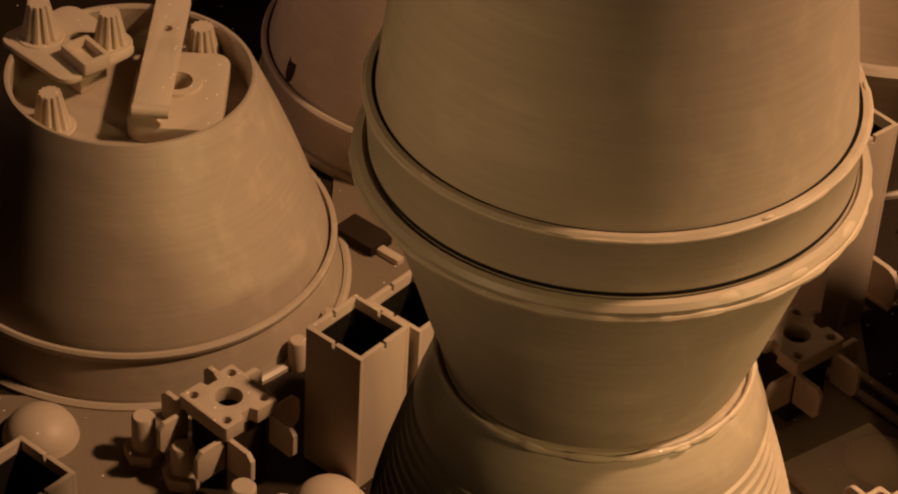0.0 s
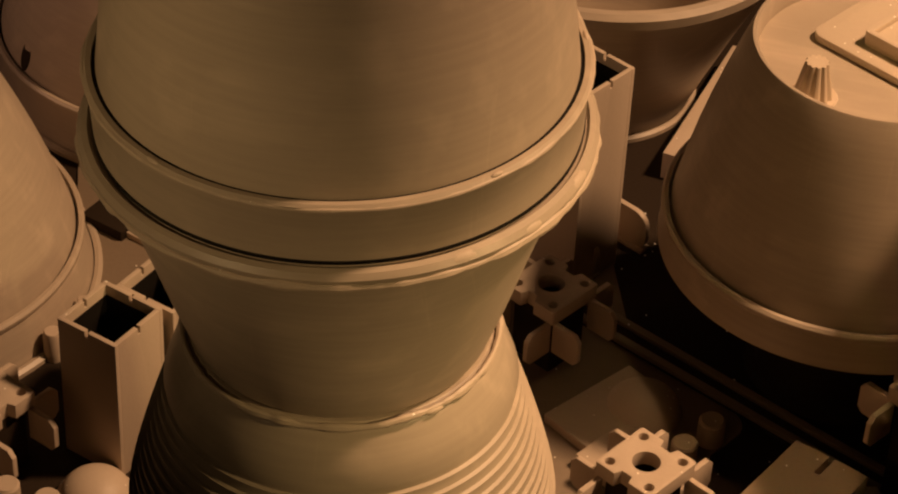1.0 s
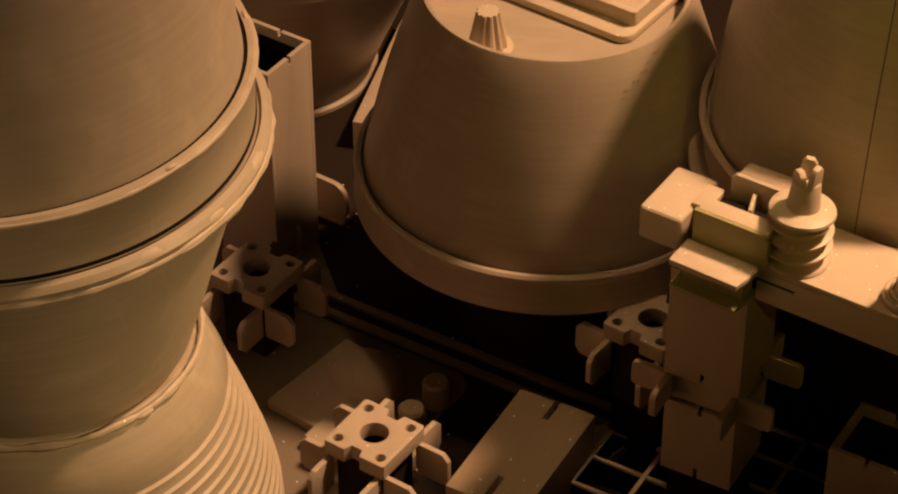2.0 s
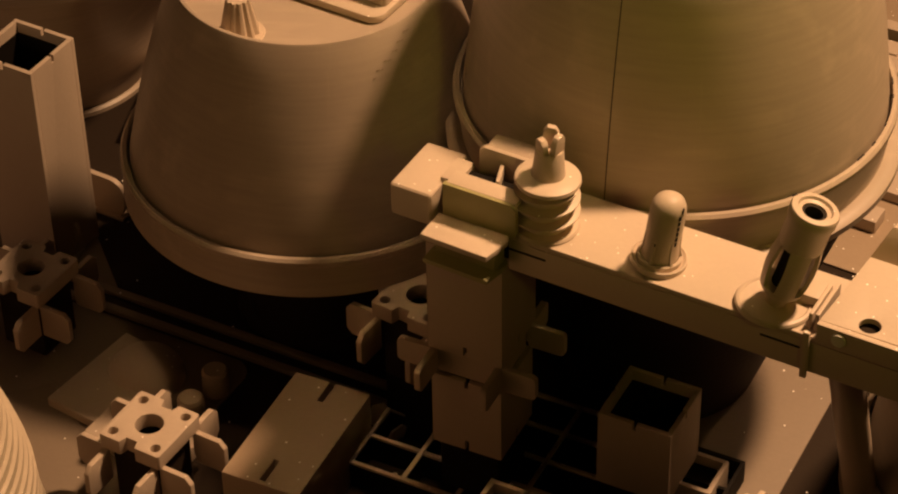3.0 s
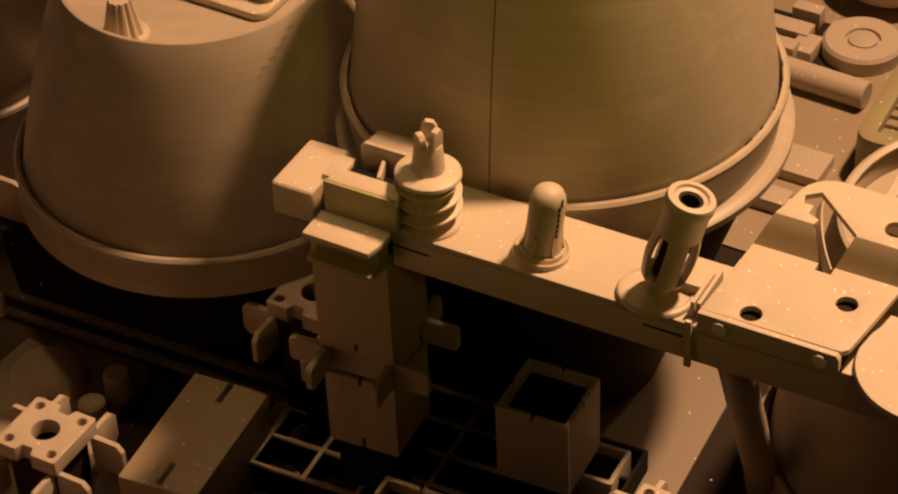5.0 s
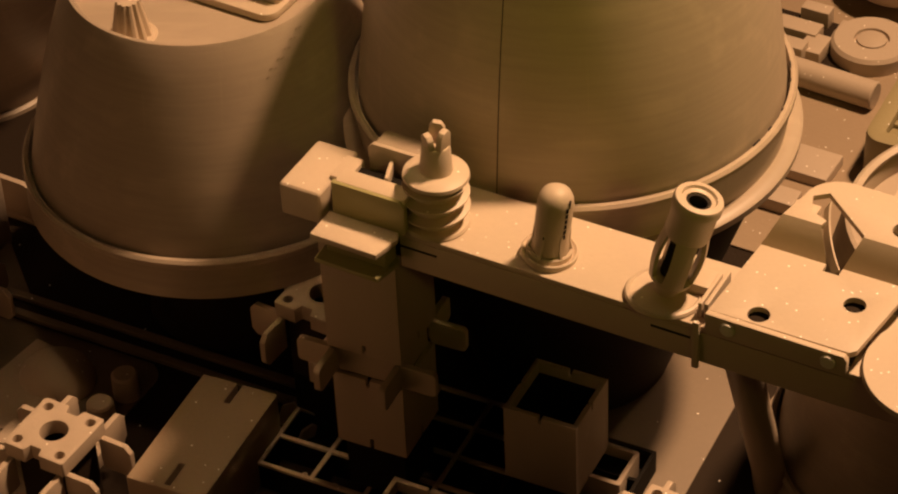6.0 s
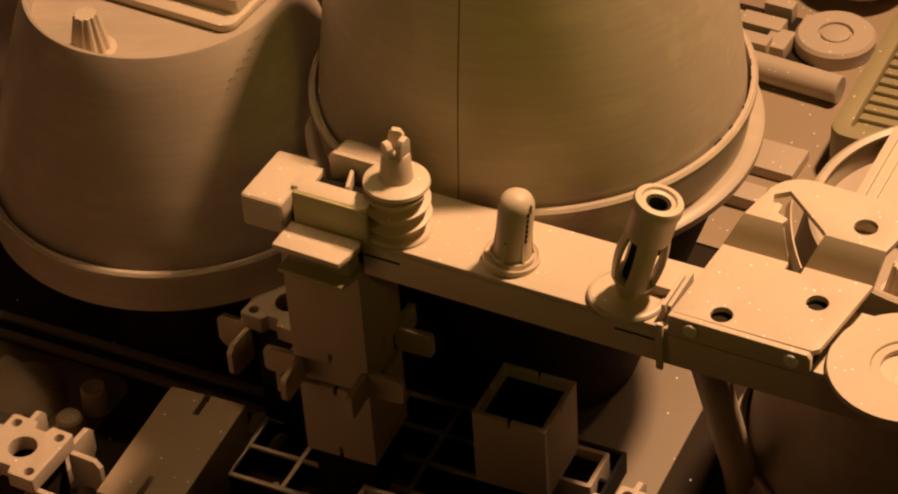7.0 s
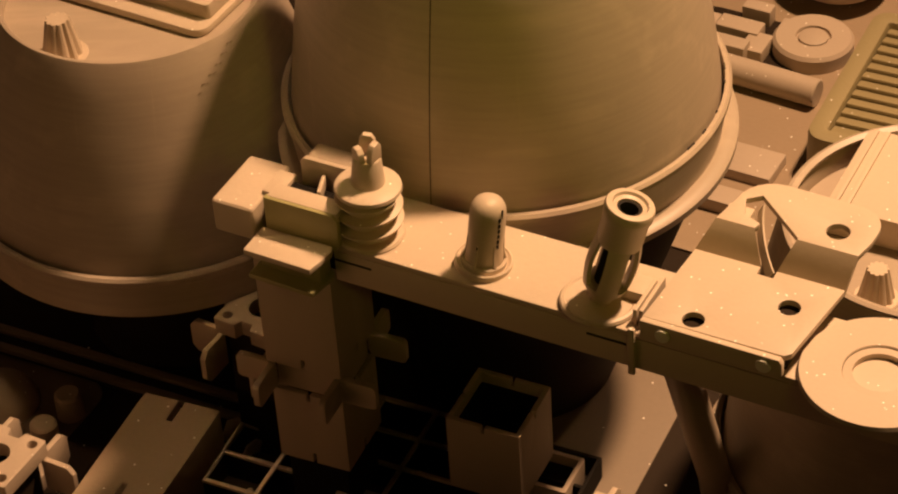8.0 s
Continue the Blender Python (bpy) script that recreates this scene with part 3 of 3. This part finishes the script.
        for a, b in zip(rows, rows[1:]):
            for i in range(6):
                bm.faces.new((a[i], a[(i + 1) % 6], b[(i + 1) % 6], b[i]))
        bm.faces.new(rows[0])
        bm.faces.new(rows[-1][::-1])
        slim("cage_leg", moved(bm, turned(90 * k - 86)), PALE, ob)
    slim("head", lathe([(1.75, 9.8), (3.05, 9.8), (3.2, 10.4), (3.2, 13.4), (3.45, 13.8), (3.5, 14.8), (3.3, 15.2), (2.5, 15.3), (2.3, 14.95), (1.75, 14.8)], 56, True), PALE, ob)
    # Added liner, dark so that the cage slots look shaded.
    slim("bore", lathe([(1.3, 3.65), (1.72, 3.65), (1.72, 14.6), (1.3, 14.6)], 32, True), DARK, ob, "dark liner as shade in the bore and slots")
    return ob


screw_anchor(52.1, -3.5)
plug(65.5, -10.6)
cage_anchor(78.6, -18.6)


def clamp():
    """A folded holder on the tower's head, beside the beam's end; x runs along the beam, y away from the front."""
    ob = thing("clamp", 50.4, -0.2, 51.3, BEAM_TURN, "pale folded clamp with wings, olive light coloured in below, on the tower", "clamp")
    part("jaw", block(5.8, 9.6, 4.9, 0.6, (-12.6, -3.0, -1.2), 3), PALE, ob, "rounded block jaw")
    part("side", block(2.4, 4.4, 4.4, 0.15, (-9.0, -2.2, -0.2)), PALE, ob)
    part("top", block(9.6, 2.6, 0.8, 0.2, (-3.6, -4.85, 4.5)), PALE, ob)
    wing = slab([(-5.0, 0), (4.3, 0), (5.1, 0.9), (5.1, 4.6), (4.4, 5.4), (-5.0, 5.4)], [], 0.8, -0.4, 0.14)
    part("front_wing", moved(wing, Matrix.Translation((-3.7, -6.2, -0.2)) @ Matrix.Rotation(radians(90), 4, "X")), OLIVE_LIGHT, ob, "upright wing tinted as in olive light")
    part("shelf", moved(slab([(-5.1, -2.4), (4.2, -2.6), (5.0, 1.4), (4.6, 2.4), (-5.1, 2.4)], [], 0.9, 0, 0.22), Matrix.Translation((-4.1, -9.0, -0.3))), PALE, ob, "shelf with a bright worn edge")
    part("shelf_core", block(8.4, 2.6, 3.8, 0.3, (-4.4, -7.6, -4.1)), OLIVE_LIGHT, ob, "block under the shelf tinted as in olive light")
    part("lower_shelf", moved(slab([(-5.0, -2.3), (4.0, -2.5), (4.8, 1.4), (4.4, 2.3), (-5.0, 2.3)], [], 0.7, 0, 0.2), Matrix.Translation((-4.2, -8.6, -4.3))), OLIVE_LIGHT, ob, "lower shelf tinted as in olive light")
    # Both black cores put the shade in the clamp's openings into colour.
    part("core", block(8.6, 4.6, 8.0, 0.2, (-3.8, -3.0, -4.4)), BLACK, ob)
    back = slab([(-4.2, 0), (4.2, 0), (4.2, 5.2), (3.9, 5.5), (-3.6, 5.5), (-4.2, 4.9)], [], 0.7, -0.35, 0.12)
    part("back_wing", moved(back, Matrix.Translation((-3.2, 0.75, 1.2)) @ Matrix.Rotation(radians(90), 4, "X")), PALE, ob, "upright back wing")
    part("back_top", block(8.0, 2.6, 1.0, 0.3, (-2.7, 2.4, 5.7)), PALE, ob)
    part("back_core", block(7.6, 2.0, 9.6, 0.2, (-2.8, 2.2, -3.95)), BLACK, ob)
    part("rib", moved(block(0.5, 3.4, 1.6, 0.1, (0, 0, 0)), Matrix.Translation((-3.4, -1.6, 3.7)) @ Matrix.Rotation(radians(18), 4, "Z")), PALE, ob)
    return ob


clamp()


def bracket():
    """A folded metal bracket over the beam: flat front, step, raised round-cornered back with a slot and a bent tongue."""
    ob = thing("bracket", 83.1, -24.8, BZ - 2.2, -29.0, "pale folded bracket with drilled holes and a bent tongue", "bracket")
    z0, z1 = 4.4, 7.9
    front = [(0, 0), (17.0, 0.2), (17.7, 0.9), (19.3, 13.3), (11.0, 13.3), (11.0, 12.0), (9.0, 12.0), (9.0, 13.3), (0.8, 13.3)]
    part("front_plate", slab(front, [ring(1.3, 28, 5.5, 1.75), ring(1.3, 28, 14.6, 8.0)], 0.8, z0, 0.1), PALE, ob)
    for near, far in (((0.8, 9.0), (2.4, 7.2)), ((11.0, 19.3), (12.4, 19.8))):
        bm = bmesh.new()
        low = [bm.verts.new((a, 13.3, z)) for a in near for z in (z0, z0 + 0.8)]
        high = [bm.verts.new((a, 15.6, z)) for a in far for z in (z1, z1 + 0.8)]
        for face in ((low[1], low[3], high[3], high[1]), (low[0], high[0], high[2], low[2]), (low[0], low[1], high[1], high[0]), (low[2], high[2], high[3], low[3]), (low[0], low[2], low[3], low[1]), (high[0], high[1], high[3], high[2])):
            bm.faces.new(face)
        part("step", bm, PALE, ob)
    back = [(2.4, 15.6), (7.2, 15.6), (7.5, 16.6), (5.2, 17.6), (4.3, 20.2), (5.9, 21.5), (12.4, 15.9), (12.4, 15.6), (19.8, 15.6), (20.4, 18.4)]
    for cx, cy, r, a0 in ((16.9, 20.6, 3.6, 0), (7.8, 19.9, 4.5, 90)):
        back += [(cx + r * math.cos(radians(a0 + 15 * k)), cy + r * math.sin(radians(a0 + 15 * k))) for k in range(7)]
    part("back_plate", slab(back, [ring(1.4, 28, 16.2, 18.8)], 0.8, z1, 0.1), PALE, ob)
    tongue = bmesh.new()
    rows = []
    for i in range(13):
        q = i / 12
        cx, cy = 6.3 + 4.2 * q ** 1.4, 20.4 - 7.4 * q
        cz = z1 + 0.5 - 0.6 * math.sin(math.pi * q) - 3.3 * q
        rows.append([tongue.verts.new((cx + dx, cy + 0.3 * dx, cz + dz)) for dx, dz in ((-0.5, -1.2), (0.1, 0.0), (0.3, -0.1), (-0.3, -1.4))])
    for a, b in zip(rows, rows[1:]):
        for i in range(4):
            tongue.faces.new((a[i], a[(i + 1) % 4], b[(i + 1) % 4], b[i]))
    tongue.faces.new(rows[0])
    tongue.faces.new(rows[-1][::-1])
    part("tongue", tongue, PALE, ob, "bent tongue on edge")
    flap = slab([(0, -1.8), (16.6, -1.8), (17.2, -1.2), (17.2, 0.5), (16.8, 1.1), (0, 1.1)], [], 0.8, 0, 0.12)
    part("front_flap", moved(flap, Matrix.Translation((0, 0.0, z0 - 0.3)) @ Matrix.Rotation(radians(90), 4, "X")), PALE, ob)
    for lx in (2.8, 15.0):
        part("rivet", moved(lathe([(0, 0), (0.95, 0), (0.85, 0.25), (0, 0.4)], 24), Matrix.Translation((lx, -0.82, z0 - 0.55)) @ Matrix.Rotation(radians(90), 4, "X")), GLINT, ob, "rivet head coloured white as a glint")
    # Dark colour gives the plate's drilled holes their shade.
    part("packing", block(16.0, 8.4, 1.9, 0.1, (9.0, 5.4, 2.22)), DULL, ob, "packing block under the plate, darkened as shade in its holes")
    part("back_leg", block(3.2, 3.4, z1 - 0.1, 0.2, (4.0, 18.2, 0.0)), PALE, ob, "pale block under the raised plate")
    part("edge_strip", block(0.5, 6.6, 2.6, 0.1, (-0.7, 4.4, 2.22)), PALE, ob, "folded edge beside the plate")
    part("edge_strip", block(0.5, 6.0, 2.2, 0.1, (-1.6, 4.4, 2.22)), PALE, ob, "folded edge beside the plate")
    part("end_plate", block(2.8, 3.2, 1.8, 0.15, (-3.4, 6.2, 2.22)), PALE, ob, "small pale end plate")
    return ob


bracket()


def big_washer(x, y, z):
    ob = thing("washer", x, y, z, 0, "large pale flat washer lying on the beam", "washer")
    part("body", lathe([(4.25, 0), (9.0, 0), (9.2, 0.4), (9.0, 0.9), (4.3, 0.95), (4.2, 0.8)], 72, True), PALE, ob)
    part("inner_ring", lathe([(3.1, 0), (4.2, 0), (4.15, 0.66), (3.1, 0.7)], 72, True), PALE, ob)
    return ob


big_washer(108.7, -34.1, BZ + 0.06)


def fluted(bm_r0, bm_r1, h, flutes=11):
    """A tapered knob with flutes."""
    bm = bmesh.new()
    rings = []
    for z, r, deep in ((0, bm_r0, 0.16), (h * 0.9, bm_r1, 0.2), (h, bm_r1 * 0.94, 0.2)):
        row = []
        for k in range(flutes * 6):
            a = 2 * math.pi * k / (flutes * 6)
            wave = 1 - deep * (0.5 + 0.5 * math.cos(flutes * a)) ** 2
            row.append(bm.verts.new((r * wave * math.cos(a), r * wave * math.sin(a), z)))
        rings.append(row)
    for a, b in zip(rings, rings[1:]):
        for k in range(len(a)):
            bm.faces.new((a[k], a[(k + 1) % len(a)], b[(k + 1) % len(a)], b[k]))
    bm.faces.new(rings[-1])
    bm.faces.new(rings[0][::-1])
    return bm


def fluted_knob(x, y, z, scale=1.0, label="small pale fluted knob tapering to the top"):
    ob = thing("fluted_knob", x, y, z, 8, label, "knob", "fluted knobs")
    part("body", fluted(2.75 * scale, 1.7 * scale, 5.5 * scale), PALE, ob)
    part("skirt", lathe([(0, -0.02), (3.4 * scale, -0.02), (3.25 * scale, 0.2), (0, 0.25)], 32), PALE, ob)
    return ob


# ---- in the recess of the pot behind the strip ----
MZ = POT_M["top"] - 3.0
fluted_knob(12.6, 32.0, MZ + 0.05)


def stepped_plate(x, y, z, turn):
    ob = thing("stepped_plate", x, y, z, turn, "pale stepped plate with a sunk top", "plate")
    part("base", slab(rounded(24, 16, 2.0), [], 1.2, 0, 0.4), PALE, ob)
    part("rim", moved(slab(rounded(16.5, 11.4, 0.7), [rounded(14.6, 9.4, 0.3)], 2.2, 1.22, 0.12), Matrix.Translation((3.0, 0.6, 0))), PALE, ob)
    part("sunk_top", moved(slab(rounded(14.4, 9.2, 0.3), [], 1.4, 1.22, 0.0), Matrix.Translation((3.0, 0.6, 0))), PALE, ob)
    return ob


stepped_plate(24.6, 46.0, MZ + 0.05, -31)

# ---- in the recess of the pot with the lever ----
LZ = POT_L["top"] - 5.0


def recess_parts():
    x, y = POT_L["x"], POT_L["y"]
    a = thing("rounded_plate", x + 6.9, y + 1.8, LZ + 0.05, 20, "pale rounded plate with a drilled ring", "plate")
    part("body", slab(rounded(13.6, 19.5, 2.6), [ring(2.0, 28, -0.5, 1.5)], 2.8, 0, 0.35), PALE, a)
    part("ring", moved(lathe([(2.1, 0), (3.7, 0), (3.6, 0.5), (2.3, 0.5)], 40, True), Matrix.Translation((-0.5, 1.5, 2.82))), PALE, a)
    b = thing("rounded_plate", x - 11.0, y + 1.9, LZ + 5.05, -23.5, "pale rounded plate laid over the rim under two knobs", "plate")
    part("body", slab(rounded(16.0, 14.0, 2.4), [], 0.9, 0, 0.25), PALE, b)
    part("leg", block(6.0, 5.0, 4.9, 0.2, (2.0, 0.5, -4.95)), PALE, b)
    c = thing("lever", x + 2.5, y + 5.4, LZ + 5.1, 108.8, "flat pale lever bar with a hole and a rounded end", "lever")
    part("bar", slab(rounded(29, 5.2, 0.6), [ring(0.8, 18, 6.0, 0.0)], 1.0, 0, 0.12), PALE, c)
    part("barrel", moved(lathe([(0.55, -2.6), (1.0, -2.6), (1.0, 2.6), (0.55, 2.6)], 24, True), Matrix.Translation((-14.1, 0, 0.2)) @ Matrix.Rotation(radians(90), 4, "X")), PALE, c, "rolled end of the lever")
    part("post", lathe([(0, -2.24), (1.6, -2.24), (1.6, -0.02), (0, -0.02)], 24), PALE, c)
    d = thing("small_box", x - 6.4, y - 1.4, LZ + 5.97, -30, "small open pale box on a plate", "box")
    part("body", slab(rounded(6.4, 4.6, 0.3), [rounded(4.8, 3.0, 0.2)], 2.0, 0, 0.1), PALE, d)
    part("floor", slab(rounded(4.7, 2.9, 0.2), [], 0.6, 0.02, 0.0), PALE, d)
    fluted_knob(x - 7.6, y - 10.4, LZ + 0.05, 1.05)
    fluted_knob(x - 15.4, y + 1.6, LZ + 5.97, 1.05)
    fluted_knob(x - 5.4, y + 4.4, LZ + 5.97, 0.95)
    fluted_knob(x + 4.8, y + 14.0, LZ + 0.05, 1.05)


recess_parts()

# ---- pot at the right end of the beam ----


def end_pot(x, y):
    ob = thing("plant_pot", x, y, 0, 0, "upturned tan pot with a deep recess beside the beam's end", "plant pot")
    inverted_pot(ob, "body", 0, 7.0, 43.5, 28.0, 27.0, 19.5, 3.4)
    part("rim", lathe([(18.3, 43.3), (19.3, 43.55), (19.4, 43.9), (18.9, 44.1), (18.2, 43.8)], 128, True), POT, ob)
    part("foot_ring", lathe([(28.1, 0), (29.4, 0), (29.4, 0.8), (28.8, 1.2), (28.1, 1.1)], 128, True), POT, ob)
    return ob


end_pot(122.1, 1.8)
fluted_knob(112.9, -8.2, 40.2, 0.85)


def cover(x, y, z, turn):
    ob = thing("cover_plate", x, y, z, turn, "broad pale cover plate with double grooves", "plate")
    part("body", slab(rounded(22, 17, 1.0), [], 4.4, 0, 0.2), PALE, ob)
    for k in (-1, 1):
        part("ridge", block(0.7, 16, 0.5, 0.1, (k * 8.4, 0, 4.42)), PALE, ob)
        part("ridge", block(0.7, 16, 0.5, 0.1, (k * 9.9, 0, 4.42)), PALE, ob)
    return ob


cover(122.0, 7.2, 40.15, -28)


def bar_tube(a, b, r, name, label):
    ob = thing(name, a[0], a[1], 0, 0, label, "tube")
    part("tube", rod((0, 0, a[2]), (b[0] - a[0], b[1] - a[1], b[2]), r, 28, 0.2), TAN, ob)
    return ob


bar_tube((95.4, -0.6, 0.0), (86.9, -21.0, 46.6), 2.2, "leaning_tube", "leaning dull tan tube under the beam")


# ---- small things on the base board ----


def dome(x, y, r, h, label):
    ob = thing("dome", x, y, 0, 0, label, "dome", "domes")
    n = 12
    part("shell", lathe([(r + 0.7, 0), (r + 0.15, 0.25)] + [(r * math.cos(radians(90 * k / n)) if k < n else 0, 0.3 + (h - 0.3) * math.sin(radians(90 * k / n))) for k in range(1, n + 1)], 56), TAN, ob)
    return ob


dome(-116.1, -16.0, 5.4, 4.8, "smooth tan dome beside a box")
dome(-73.2, -12.6, 5.0, 4.2, "smooth tan dome beside the pot tower")
dome(-4.1, 25.8, 5.6, 4.6, "smooth tan dome on a low slab")


def peg(x, y, r, h, hexed=False):
    ob = thing("peg", x, y, 0, 15, "short round tan peg" + (" on a hexagon foot" if hexed else ""), "peg", "pegs")
    part("post", lathe([(0, 0.02), (r, 0.02), (r * 0.96, h - 0.4), (r * 0.8, h), (0, h)], 28), TAN, ob)
    if hexed:
        part("foot", slab(ring(r * 1.7, 6), [], 2.4, 0.01, 0.2), TAN, ob)
    return ob


peg(-100.9, -13.8, 1.75, 8.0, True)
peg(-93.8, -16.1, 1.75, 7.0, True)
peg(-81.8, -22.4, 1.9, 9.5)
peg(-76.0, -22.6, 1.9, 9.0)
peg(6.3, 22.5, 2.0, 4.4)
peg(3.3, 17.2, 2.0, 4.0)


def low_slab(x, y, turn, sx, sy, sz, label, mat=None):
    ob = thing("low_slab", x, y, 0, turn, label, "slab")
    part("body", block(sx, sy, sz, 0.3), mat or TAN, ob)
    return ob


low_slab(-8.0, 23.4, 55, 17, 11, 1.8, "low tan slab beside a dome")
low_slab(-3.0, 11.0, -31, 15, 7, 2.6, "low tan slab under a junction block")
# Added support; its black is the shade behind the fin tower.
low_slab(36.0, 15.6, 58, 7.4, 7.4, 10.98, "added square block under a junction block, blackened as shade", BLACK)
peg(-89.0, 13.0, 1.5, 5.0)
peg(-81.4, 20.0, 2.2, 8.0)
low_slab(-91.5, 44.2, -20, 8.0, 5.0, 2.2, "dark unpainted flat piece lying between two pots", DULL)
low_slab(-86.6, 42.0, -20, 6.0, 1.6, 1.4, "narrow tan strip beside a dark piece")


def ear(x, y, turn):
    ob = thing("rounded_fin", x, y, 0, turn, "tan upright rounded fin at the foot of a box", "fin", "rounded fins")
    part("plate", moved(slab(rounded(9.5, 7.0, 2.6), [], 0.9, -0.45, 0.12), Matrix.Translation((0, 0, 3.5)) @ Matrix.Rotation(radians(90), 4, "X")), TAN, ob)
    part("foot", block(9.0, 2.2, 0.6, 0.1, (0, 0, 0.01)), TAN, ob)
    return ob


ear(-20.6, 55.6, -30)
ear(-14.6, 64.4, -30)
low_slab(-82.0, 14.0, -20, 9, 5, 3.0, "small low tan slab")
low_slab(-84.0, 21.5, 25, 8, 6, 4.0, "small low tan slab behind a box")


def double_rail(x, y, turn):
    ob = thing("double_rail", x, y, 0, turn, "dull brown double rail along the pots", "rail")
    part("bed", block(64, 4.4, 0.8, 0.1), DULL, ob)
    for s in (-1, 1):
        part("rail", block(64, 1.3, 0.9, 0.25, (0, s * 1.7, 0.82)), BROWN, ob)
    return ob


double_rail(8.6, 31.6, -27)

def open_frame(x, y, turn):
    ob = thing("open_frame", x, y, 0, turn, "small tan open frame beside a square box", "frame")
    part("rim", slab(rounded(9.0, 7.0, 0.4), [rounded(7.6, 5.6, 0.2)], 5.0, 0, 0.1), TAN, ob)
    # Black filling stands for the shade inside the frame.
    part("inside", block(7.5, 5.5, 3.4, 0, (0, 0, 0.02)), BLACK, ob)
    return ob


open_frame(72.0, 1.6, -26.6)

# ---- far corner behind the wide pot ----


def flat_drum(x, y, r):
    ob = thing("drum", x, y, 0, 0, "flat round tan drum with a ring groove", "drum")
    part("body", lathe([(0, 0), (r, 0), (r, 2.8), (r - 0.5, 3.4), (2.9, 3.4), (2.8, 2.8), (0, 2.8)], 64), TAN, ob)
    part("cap", lathe([(0, 2.82), (2.45, 2.82), (2.4, 3.3), (2.2, 3.4), (0, 3.4)], 48), TAN, ob)
    return ob


flat_drum(121.3, 98.2, 6.6)
bar_tube((97.0, 98.2, 2.6), (120.0, 83.6, 2.6), 2.3, "pipe", "thick tan pipe lying on the base board")


def grille_box(x, y, turn):
    ob = thing("grille_box", x, y, 0, turn, "olive tan louvred box with dark gaps", "grille box")
    sx, sy, h = 36, 24, 8.6
    part("body", slab(rounded(sx, sy, 3.0), [rounded(sx - 6, sy - 6, 0.4)], h, 0, 0.7), GRILLE, ob)
    part("floor", block(sx - 6.2, sy - 6.2, 4.5, 0.1, (0, 0, 0.02)), BROWN, ob)
    n = 12
    for k in range(n):
        bm = moved(block(2.3, sy - 6.4, 0.7, 0.1), Matrix.Translation((-(sx - 7) / 2 + (k + 0.4) * (sx - 6) / n, 0, 6.9)) @ Matrix.Rotation(radians(14), 4, "Y"))
        part("slat", bm, GRILLE, ob)
    return ob


grille_box(133.8, 76.0, 63)


def ball(x, y, r):
    ob = thing("ball", x, y, 0, 0, "large smooth tan ball behind a drum", "ball")
    part("shell", lathe([(0, 0)] + [(r * math.sin(radians(180 * k / 20)), r * 0.62 * (1 - math.cos(radians(180 * k / 20)))) for k in range(1, 20)] + [(0, r * 1.24)], 56), TAN, ob)
    return ob


ball(128.0, 115.5, 9.5)
for x, y, turn, sx, sy, sz in ((110.0, 103.0, -30, 7.5, 3.6, 3.4), (107.2, 97.6, -30, 7.0, 3.0, 4.2), (112.0, 98.2, -30, 4.0, 5.4, 3.0), (104.4, 107.0, -30, 5.0, 4.0, 2.4), (113.6, 107.5, -30, 5.0, 2.6, 3.6), (107.6, 68.4, -30, 9.0, 7.0, 2.2), (101.4, 60.5, -30, 8.0, 4.0, 2.6), (118.0, 102.5, -30, 3.0, 3.0, 3.0), (47.0, 84.0, 20, 8.0, 5.0, 4.0), (44.0, 92.0, 20, 7.0, 5.0, 3.0)):
    low_slab(x, y, turn, sx, sy, sz, "small rounded tan block on the base board")


def notched_strip(x, y, turn):
    ob = thing("notched_strip", x, y, 0, turn, "flat tan strip with two dark notches", "strip")
    outline = [(-17, -2), (-5, -2), (-5, -0.4), (-4.2, -0.4), (-4.2, -2), (9, -2), (9, 0), (9.8, 0), (9.8, -2), (17, -2), (17, 2), (-17, 2)]
    part("body", slab(outline, [], 5.0, 0.0, 0.15), TAN, ob)
    return ob


notched_strip(-6.9, 98.0, 80)


def deck(x, y, turn, sx, sy, label, mat=None, thick=0.4):
    ob = thing("deck_plate", x, y, 0, turn, label, "deck plate")
    part("sheet", slab(rounded(sx, sy, 3.6), [], thick, 0.0, 0.1), mat or BROWN, ob)
    return ob


# Lighter sheets show floor that is lit; the base board carries the shade.
deck(140.0, 88.0, -30, 92, 110, "dusty tan deck plate under pipes and a drum", UMBER)
deck(-60.0, 62.0, 20, 82, 100, "dusty brown deck plate between the pots")
deck(84.0, 22.0, -26, 19, 50, "dusty brown floor sheet sized to the light pool under the beam", thick=0.3)
deck(-106.0, -27.0, 20, 34, 44, "dusty brown deck plate round the pegs")
deck(-14.0, 17.0, -30, 34, 44, "dusty brown floor sheet for the lit ground beside the pot tower", thick=0.3)
# Added dark sheet: colours in the shade between the small blocks.
deck(111.0, 102.5, -30, 22, 13, "dark floor sheet as shade between small blocks", DULL, 0.7)
